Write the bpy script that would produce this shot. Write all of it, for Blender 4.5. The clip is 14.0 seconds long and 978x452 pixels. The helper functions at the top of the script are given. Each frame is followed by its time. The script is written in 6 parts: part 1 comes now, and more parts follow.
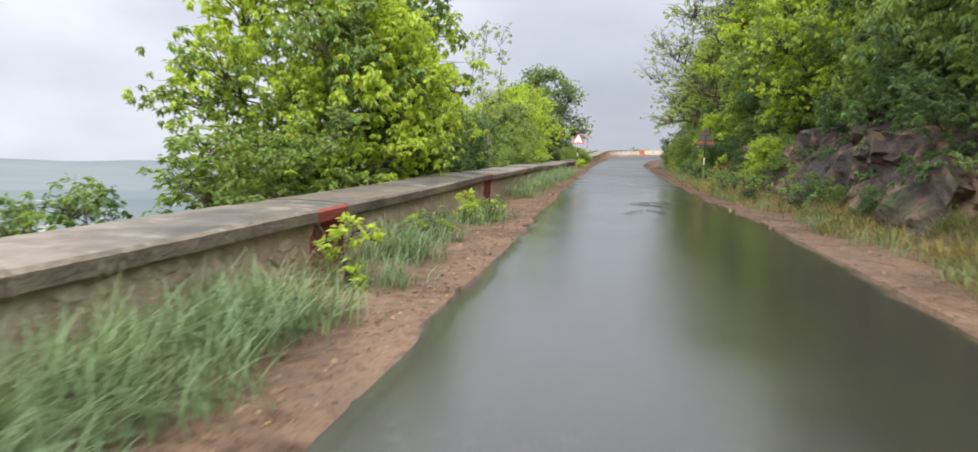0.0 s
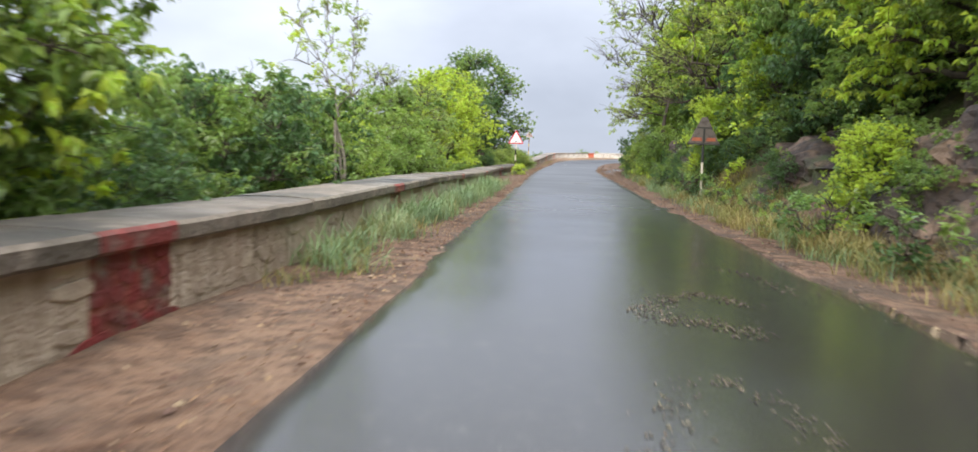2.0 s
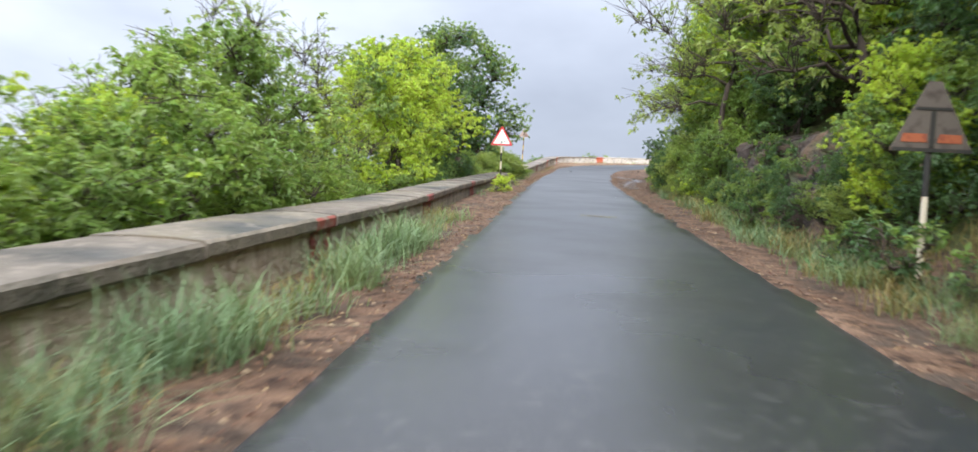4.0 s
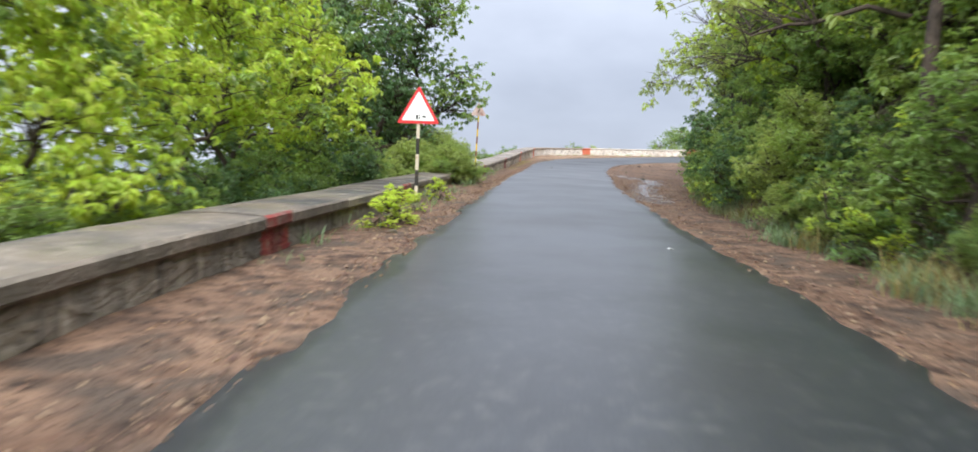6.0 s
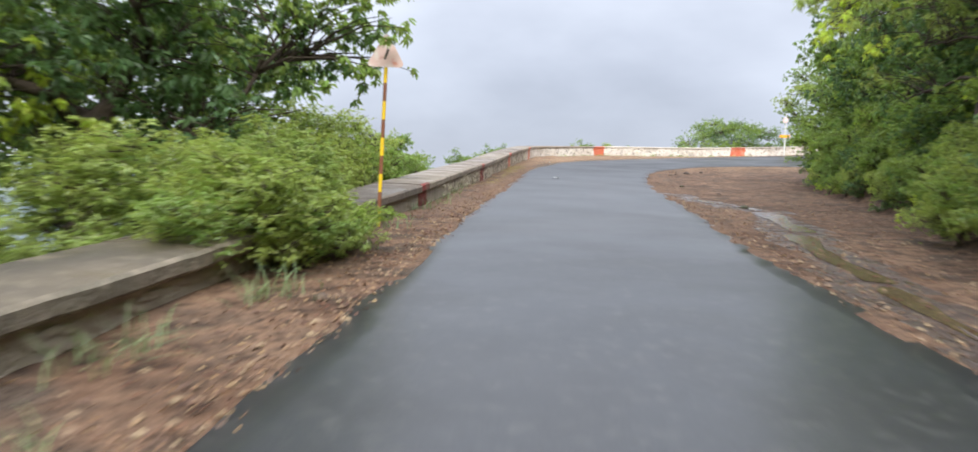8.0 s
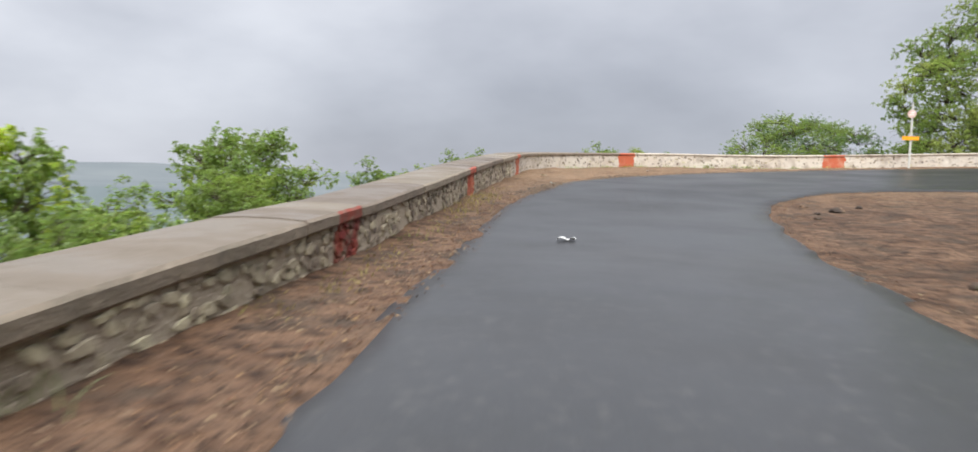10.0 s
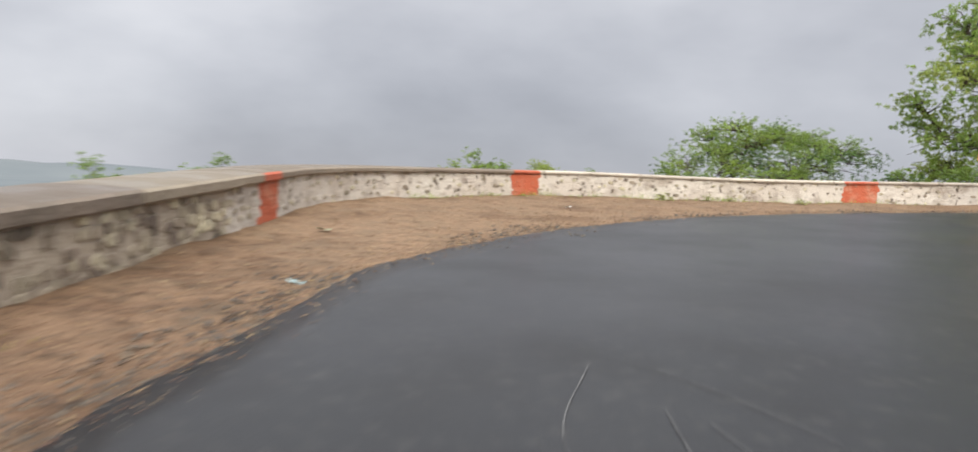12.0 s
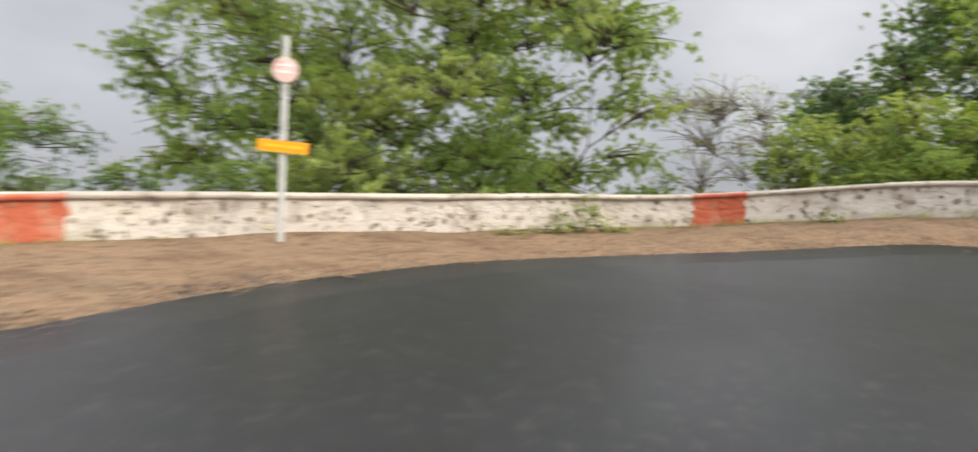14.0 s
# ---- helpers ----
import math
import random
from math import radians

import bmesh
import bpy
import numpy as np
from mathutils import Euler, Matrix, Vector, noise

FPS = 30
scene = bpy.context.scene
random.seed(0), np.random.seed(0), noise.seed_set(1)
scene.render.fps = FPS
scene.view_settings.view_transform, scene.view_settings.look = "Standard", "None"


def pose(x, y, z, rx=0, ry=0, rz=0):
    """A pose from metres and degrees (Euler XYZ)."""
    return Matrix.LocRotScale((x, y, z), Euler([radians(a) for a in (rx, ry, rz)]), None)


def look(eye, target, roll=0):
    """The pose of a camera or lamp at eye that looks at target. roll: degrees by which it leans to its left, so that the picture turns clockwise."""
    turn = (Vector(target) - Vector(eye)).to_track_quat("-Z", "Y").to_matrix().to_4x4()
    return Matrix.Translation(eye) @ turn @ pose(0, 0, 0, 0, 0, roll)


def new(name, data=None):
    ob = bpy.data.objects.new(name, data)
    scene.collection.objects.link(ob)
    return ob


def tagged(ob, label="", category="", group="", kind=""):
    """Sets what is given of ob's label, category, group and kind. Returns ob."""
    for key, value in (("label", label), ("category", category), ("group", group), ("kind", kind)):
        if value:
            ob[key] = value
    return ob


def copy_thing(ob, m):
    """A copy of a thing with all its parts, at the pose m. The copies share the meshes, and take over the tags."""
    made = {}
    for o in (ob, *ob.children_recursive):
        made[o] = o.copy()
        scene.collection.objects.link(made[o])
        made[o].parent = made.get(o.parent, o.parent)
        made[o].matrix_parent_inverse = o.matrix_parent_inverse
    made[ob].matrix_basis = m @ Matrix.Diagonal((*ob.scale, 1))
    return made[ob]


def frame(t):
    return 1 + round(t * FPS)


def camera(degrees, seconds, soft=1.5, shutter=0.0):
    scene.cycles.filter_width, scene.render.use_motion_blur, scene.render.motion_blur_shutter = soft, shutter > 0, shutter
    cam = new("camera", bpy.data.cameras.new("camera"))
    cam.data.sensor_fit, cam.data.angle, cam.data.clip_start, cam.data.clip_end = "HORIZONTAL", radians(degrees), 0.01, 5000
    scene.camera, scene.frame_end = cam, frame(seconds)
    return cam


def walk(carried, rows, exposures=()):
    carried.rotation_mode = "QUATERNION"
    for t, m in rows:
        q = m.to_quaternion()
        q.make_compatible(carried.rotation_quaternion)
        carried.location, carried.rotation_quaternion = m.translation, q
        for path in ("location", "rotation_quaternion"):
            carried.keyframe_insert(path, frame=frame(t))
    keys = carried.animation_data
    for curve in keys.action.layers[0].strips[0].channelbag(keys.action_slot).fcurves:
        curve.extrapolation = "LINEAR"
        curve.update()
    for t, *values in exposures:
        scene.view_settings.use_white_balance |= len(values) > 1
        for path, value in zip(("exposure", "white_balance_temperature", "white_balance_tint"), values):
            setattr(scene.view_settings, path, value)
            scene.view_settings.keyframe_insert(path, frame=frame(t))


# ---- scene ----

# ---------------------------------------------------------------- camera
cam = camera(65.08, 14.0, soft=1.6, shutter=0.35)
# seconds, x, y, z, tilt, lean, heading
PATH_ROWS = [
    (0.0, 0.000, 0.000, 1.200, 86.12, -2.15, 9.46),
    (0.5, -0.133, 2.754, 1.297, 86.22, -2.07, 9.13),
    (1.0, -0.187, 5.895, 1.392, 86.25, -2.18, 7.67),
    (1.5, -0.206, 9.011, 1.470, 86.25, -2.30, 6.60),
    (2.0, -0.170, 12.089, 1.568, 86.51, -2.07, 5.45),
    (2.5, -0.168, 15.278, 1.690, 86.45, -1.95, 4.55),
    (3.0, -0.162, 18.421, 1.834, 86.67, -2.15, 5.01),
    (3.5, -0.184, 21.566, 2.003, 86.80, -2.42, 5.62),
    (4.0, -0.224, 24.742, 2.186, 86.62, -2.66, 5.72),
    (4.5, -0.255, 28.012, 2.326, 86.24, -2.86, 5.17),
    (5.0, -0.254, 31.572, 2.414, 86.01, -2.89, 4.37),
    (5.5, -0.239, 35.588, 2.500, 86.10, -2.41, 4.31),
    (6.0, -0.199, 39.754, 2.655, 86.10, -2.37, 4.22),
    (6.5, -0.240, 44.000, 2.846, 85.98, -2.37, 4.01),
    (7.0, -0.275, 48.070, 2.976, 85.95, -2.18, 3.95),
    (7.5, -0.318, 51.816, 3.119, 85.92, -1.90, 3.91),
    (8.0, -0.423, 55.841, 3.245, 86.02, -1.91, 3.96),
    (8.5, -0.368, 59.983, 3.397, 86.20, -2.09, 4.42),
    (9.0, -0.331, 64.212, 3.565, 86.33, -2.19, 4.73),
    (9.5, -0.302, 68.479, 3.742, 86.39, -2.14, 4.67),
    (10.0, -0.253, 72.731, 3.919, 86.39, -2.02, 4.19),
    (10.5, -0.157, 76.908, 4.091, 86.46, -2.04, 3.39),
    (11.0, 0.028, 80.920, 4.272, 86.77, -2.62, 2.52),
    (11.5, 0.378, 84.471, 4.430, 87.04, -3.08, 0.51),
    (12.0, 1.009, 87.906, 4.657, 87.30, -3.29, -4.16),
    (12.5, 1.924, 92.103, 4.902, 87.84, -3.46, -13.21),
    (13.0, 3.430, 94.717, 5.100, 88.07, -3.08, -25.72),
    (13.5, 5.461, 96.946, 5.325, 88.18, -2.92, -40.70),
    (14.0, 7.931, 98.292, 5.542, 88.30, -2.20, -56.70),
]
walk(cam, [(t, pose(x, y, z, a, b, c)) for t, x, y, z, a, b, c in PATH_ROWS],
     exposures=[(0.0, 0.22, 6350, 10), (1.0, 0.42, 6200, 10), (2.0, 0.40, 6100, 10), (2.7, 0.32, 5950, 10), (4.8, 0.38, 5950, 10), (8.2, 0.36, 6150, 10), (10.3, -0.08, 6450, 10), (12.0, -0.11, 6600, 10), (13.4, -0.10, 6720, 10), (14.0, 0.0, 6750, 10)])

# ---------------------------------------------------------------- light
SUN_FROM = Vector((0.05, -0.73, 0.68)).normalized()     # towards the sun, behind thin cloud
world = bpy.data.worlds.new("sky")
scene.world = world
world.use_nodes = True
wn, wl = world.node_tree.nodes, world.node_tree.links
wn.clear()
sky = wn.new("ShaderNodeTexSky")
sky.sky_type = "NISHITA"
sky.sun_disc = False
sky.sun_elevation = math.asin(SUN_FROM.z)
sky.sun_rotation = math.atan2(SUN_FROM.x, SUN_FROM.y)
tc = wn.new("ShaderNodeTexCoord")
sep = wn.new("ShaderNodeSeparateXYZ")
wl.new(tc.outputs["Generated"], sep.inputs[0])
# cloud deck: brighter overhead, brighter towards the sun's side
zz = wn.new("ShaderNodeMath"); zz.operation = "POWER"; zz.use_clamp = True
zz.inputs[1].default_value = 2.1
wl.new(sep.outputs["Z"], zz.inputs[0])
up = wn.new("ShaderNodeMapRange")
up.inputs["To Min"].default_value, up.inputs["To Max"].default_value = 0.56, 2.9
wl.new(zz.outputs[0], up.inputs["Value"])
side = wn.new("ShaderNodeMapRange")
side.inputs["From Min"].default_value, side.inputs["From Max"].default_value = -0.85, 0.0
side.inputs["To Min"].default_value, side.inputs["To Max"].default_value = 1.45, 1.0
side.interpolation_type = "SMOOTHSTEP"
wl.new(sep.outputs["X"], side.inputs["Value"])
lum = wn.new("ShaderNodeMath"); lum.operation = "MULTIPLY"
wl.new(up.outputs[0], lum.inputs[0]); wl.new(side.outputs[0], lum.inputs[1])
mapn = wn.new("ShaderNodeMapping")
mapn.inputs["Scale"].default_value = (1.7, 1.7, 3.6)
wl.new(tc.outputs["Generated"], mapn.inputs[0])
cloud = wn.new("ShaderNodeTexNoise")
cloud.inputs["Scale"].default_value, cloud.inputs["Detail"].default_value = 1.3, 5
cloud.inputs["Roughness"].default_value = 0.5
wl.new(mapn.outputs[0], cloud.inputs["Vector"])
cl = wn.new("ShaderNodeMapRange")
cl.inputs["From Min"].default_value, cl.inputs["From Max"].default_value = 0.3, 0.7
cl.inputs["To Min"].default_value, cl.inputs["To Max"].default_value = 0.76, 1.25
wl.new(cloud.outputs["Fac"], cl.inputs["Value"])
lum2 = wn.new("ShaderNodeMath"); lum2.operation = "MULTIPLY"
wl.new(lum.outputs[0], lum2.inputs[0]); wl.new(cl.outputs[0], lum2.inputs[1])
tint = wn.new("ShaderNodeMix"); tint.data_type = "RGBA"
tint.inputs["A"].default_value = (0.92, 0.965, 1.09, 1)
tint.inputs["B"].default_value = (0.98, 0.995, 1.03, 1)
tf = wn.new("ShaderNodeMapRange")
tf.inputs["From Min"].default_value, tf.inputs["From Max"].default_value = 0.5, 1.1
wl.new(lum2.outputs[0], tf.inputs["Value"]); wl.new(tf.outputs[0], tint.inputs["Factor"])
grey = wn.new("ShaderNodeVectorMath"); grey.operation = "SCALE"
wl.new(tint.outputs["Result"], grey.inputs[0]); wl.new(lum2.outputs[0], grey.inputs["Scale"])
skys = wn.new("ShaderNodeVectorMath"); skys.operation = "SCALE"
skys.inputs["Scale"].default_value = 0.1
wl.new(sky.outputs[0], skys.inputs[0])
veil = wn.new("ShaderNodeMix"); veil.data_type = "RGBA"
veil.inputs["Factor"].default_value = 0.95               # the cloud deck hides nearly all blue
wl.new(skys.outputs[0], veil.inputs["A"]); wl.new(grey.outputs[0], veil.inputs["B"])
bg = wn.new("ShaderNodeBackground")
wl.new(veil.outputs["Result"], bg.inputs["Color"])
wo = wn.new("ShaderNodeOutputWorld")
wl.new(bg.outputs[0], wo.inputs["Surface"])

sun = new("sun", bpy.data.lights.new("sun", "SUN"))
sun.data.energy, sun.data.angle, sun.data.color = 3.7, radians(35), (1.0, 0.95, 0.83)
sun.matrix_world = look(SUN_FROM * 100, (0, 0, 0))


# ---------------------------------------------------------------- materials
def material(name, base, rough=0.8, spec=0.3, noises=(), bump=(), island=0.0, objrand=0.0, metallic=0.0,
             coat=0.0, rough_noise=None, translucent=0.0, along=(), along_rough=None, pool=None, along_spec=None, streaks=(), mottle=()):
    """noises: (scale, colour, low, high, detail) laid over the base one after another; bump: (scale, strength, distance).
    streaks: the same as noises, drawn out downwards. mottle: noises that tint all the rest."""
    m = bpy.data.materials.new(name)
    m.use_nodes = True
    n, l = m.node_tree.nodes, m.node_tree.links
    b = n["Principled BSDF"]
    tcn = n.new("ShaderNodeTexCoord")
    geo = n.new("ShaderNodeNewGeometry")
    colour = None
    rgb = n.new("ShaderNodeRGB")
    rgb.outputs[0].default_value = (*base, 1)
    colour = rgb.outputs[0]
    runs = n.new("ShaderNodeVectorMath"); runs.operation = "MULTIPLY"
    runs.inputs[1].default_value = (1, 1, 0.16)
    l.new(geo.outputs["Position"], runs.inputs[0])
    for k, (sc, col, lo, hi, det) in enumerate((*noises, *streaks)):
        nz = n.new("ShaderNodeTexNoise")
        nz.inputs["Scale"].default_value, nz.inputs["Detail"].default_value = sc, det
        l.new(geo.outputs["Position"] if k < len(noises) else runs.outputs[0], nz.inputs["Vector"])
        mr = n.new("ShaderNodeMapRange")
        mr.inputs["From Min"].default_value, mr.inputs["From Max"].default_value = lo, hi
        l.new(nz.outputs["Fac"], mr.inputs["Value"])
        mx = n.new("ShaderNodeMix"); mx.data_type = "RGBA"
        l.new(mr.outputs[0], mx.inputs["Factor"])
        l.new(colour, mx.inputs["A"])
        mx.inputs["B"].default_value = (*col, 1)
        colour = mx.outputs["Result"]
    def run(lo, hi):
        sx = n.new("ShaderNodeSeparateXYZ")
        l.new(geo.outputs["Position"], sx.inputs[0])
        mr = n.new("ShaderNodeMapRange")
        mr.inputs["From Min"].default_value, mr.inputs["From Max"].default_value = lo, hi
        l.new(sx.outputs["Y"], mr.inputs["Value"])
        return mr.outputs[0]
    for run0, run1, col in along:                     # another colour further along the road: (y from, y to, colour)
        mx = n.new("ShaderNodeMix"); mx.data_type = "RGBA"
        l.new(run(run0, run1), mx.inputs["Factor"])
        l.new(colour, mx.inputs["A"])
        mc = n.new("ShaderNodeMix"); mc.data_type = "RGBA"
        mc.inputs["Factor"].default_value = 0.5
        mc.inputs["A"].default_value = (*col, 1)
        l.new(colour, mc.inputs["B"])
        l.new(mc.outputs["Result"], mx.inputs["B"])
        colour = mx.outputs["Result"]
    for sc, col, lo, hi, det in mottle:
        nz = n.new("ShaderNodeTexNoise")
        nz.inputs["Scale"].default_value, nz.inputs["Detail"].default_value = sc, det
        l.new(geo.outputs["Position"], nz.inputs["Vector"])
        mr = n.new("ShaderNodeMapRange")
        mr.inputs["From Min"].default_value, mr.inputs["From Max"].default_value = lo, hi
        l.new(nz.outputs["Fac"], mr.inputs["Value"])
        mx = n.new("ShaderNodeMix"); mx.data_type = "RGBA"; mx.blend_type = "MULTIPLY"
        l.new(mr.outputs[0], mx.inputs["Factor"])
        l.new(colour, mx.inputs["A"])
        mx.inputs["B"].default_value = (*col, 1)
        colour = mx.outputs["Result"]
    for amount, source in ((island, "island"), (objrand, "object")):
        if amount:
            if source == "island":
                r = geo.outputs["Random Per Island"]
            else:
                oi = n.new("ShaderNodeObjectInfo")
                r = oi.outputs["Random"]
            mr = n.new("ShaderNodeMapRange")
            mr.inputs["To Min"].default_value, mr.inputs["To Max"].default_value = 1 - amount, 1 + amount
            l.new(r, mr.inputs["Value"])
            hs = n.new("ShaderNodeHueSaturation")
            l.new(mr.outputs[0], hs.inputs["Value"])
            mh = n.new("ShaderNodeMapRange")
            mh.inputs["To Min"].default_value, mh.inputs["To Max"].default_value = 0.5 - amount * 0.05, 0.5 + amount * 0.05
            l.new(r, mh.inputs["Value"])
            l.new(mh.outputs[0], hs.inputs["Hue"])
            l.new(colour, hs.inputs["Color"])
            colour = hs.outputs[0]
    l.new(colour, b.inputs["Base Color"])
    b.inputs["Roughness"].default_value = rough
    b.inputs["Specular IOR Level"].default_value = spec
    if along_spec:                                    # less gloss where the surface has dried: (y from, y to, specular)
        sp = n.new("ShaderNodeMapRange")
        sp.inputs["To Min"].default_value, sp.inputs["To Max"].default_value = spec, along_spec[2]
        l.new(run(along_spec[0], along_spec[1]), sp.inputs["Value"])
        l.new(sp.outputs[0], b.inputs["Specular IOR Level"])
    b.inputs["Metallic"].default_value = metallic
    b.inputs["Coat Weight"].default_value = coat
    if rough_noise:
        sc, lo, hi, r0, r1 = rough_noise
        nz = n.new("ShaderNodeTexNoise")
        nz.inputs["Scale"].default_value, nz.inputs["Detail"].default_value = sc, 4
        l.new(geo.outputs["Position"], nz.inputs["Vector"])
        mr = n.new("ShaderNodeMapRange")
        mr.inputs["From Min"].default_value, mr.inputs["From Max"].default_value = lo, hi
        mr.inputs["To Min"].default_value, mr.inputs["To Max"].default_value = r0, r1
        l.new(nz.outputs["Fac"], mr.inputs["Value"])
        if along_rough:                               # drier surface further up: (y from, y to, added roughness)
            ad = n.new("ShaderNodeMath"); ad.operation = "MULTIPLY_ADD"
            l.new(run(along_rough[0], along_rough[1]), ad.inputs[0])
            ad.inputs[1].default_value = along_rough[2]
            l.new(mr.outputs[0], ad.inputs[2])
            rough_out = ad.outputs[0]
            if pool:                                  # water standing towards the road's edge: (x from, x to, y from, y to, colour)
                sx = n.new("ShaderNodeSeparateXYZ")
                l.new(geo.outputs["Position"], sx.inputs[0])
                wav = n.new("ShaderNodeTexNoise")
                wav.inputs["Scale"].default_value, wav.inputs["Detail"].default_value = 0.55, 5
                l.new(geo.outputs["Position"], wav.inputs["Vector"])
                wx = n.new("ShaderNodeMath"); wx.operation = "MULTIPLY_ADD"
                wx.inputs[1].default_value = 1.8
                l.new(wav.outputs["Fac"], wx.inputs[0]); l.new(sx.outputs["X"], wx.inputs[2])
                px = n.new("ShaderNodeMapRange")
                px.inputs["From Min"].default_value, px.inputs["From Max"].default_value = pool[0] + 0.9, pool[1] + 0.9
                l.new(wx.outputs[0], px.inputs["Value"])
                py = n.new("ShaderNodeMapRange")
                py.inputs["From Min"].default_value, py.inputs["From Max"].default_value = pool[3], pool[2]
                l.new(sx.outputs["Y"], py.inputs["Value"])
                pm = n.new("ShaderNodeMath"); pm.operation = "MULTIPLY"; pm.use_clamp = True
                l.new(px.outputs[0], pm.inputs[0]); l.new(py.outputs[0], pm.inputs[1])
                still = n.new("ShaderNodeMix")
                l.new(pm.outputs[0], still.inputs[0])
                l.new(rough_out, still.inputs[2])
                still.inputs[3].default_value = 0.03
                rough_out = still.outputs[0]
                murk = n.new("ShaderNodeMix"); murk.data_type = "RGBA"
                l.new(pm.outputs[0], murk.inputs["Factor"]); l.new(colour, murk.inputs["A"])
                murk.inputs["B"].default_value = (*pool[4], 1)
                l.new(murk.outputs["Result"], b.inputs["Base Color"])
            l.new(rough_out, b.inputs["Roughness"])
        else:
            l.new(mr.outputs[0], b.inputs["Roughness"])
    last = None
    for sc, strength, dist in bump:
        nz = n.new("ShaderNodeTexNoise")
        nz.inputs["Scale"].default_value, nz.inputs["Detail"].default_value = sc, 3
        l.new(geo.outputs["Position"], nz.inputs["Vector"])
        bp = n.new("ShaderNodeBump")
        bp.inputs["Strength"].default_value, bp.inputs["Distance"].default_value = strength, dist
        l.new(nz.outputs["Fac"], bp.inputs["Height"])
        if last:
            l.new(last, bp.inputs["Normal"])
        last = bp.outputs[0]
    if last:
        l.new(last, b.inputs["Normal"])
    if translucent:
        tr = n.new("ShaderNodeBsdfTranslucent")
        bright = n.new("ShaderNodeVectorMath"); bright.operation = "MULTIPLY"
        bright.inputs[1].default_value = (1.2, 1.15, 0.75)
        l.new(colour, bright.inputs[0])
        l.new(bright.outputs[0], tr.inputs["Color"])
        mxs = n.new("ShaderNodeMixShader")
        mxs.inputs[0].default_value = translucent
        l.new(b.outputs[0], mxs.inputs[1]); l.new(tr.outputs[0], mxs.inputs[2])
        l.new(mxs.outputs[0], n["Material Output"].inputs["Surface"])
    return m


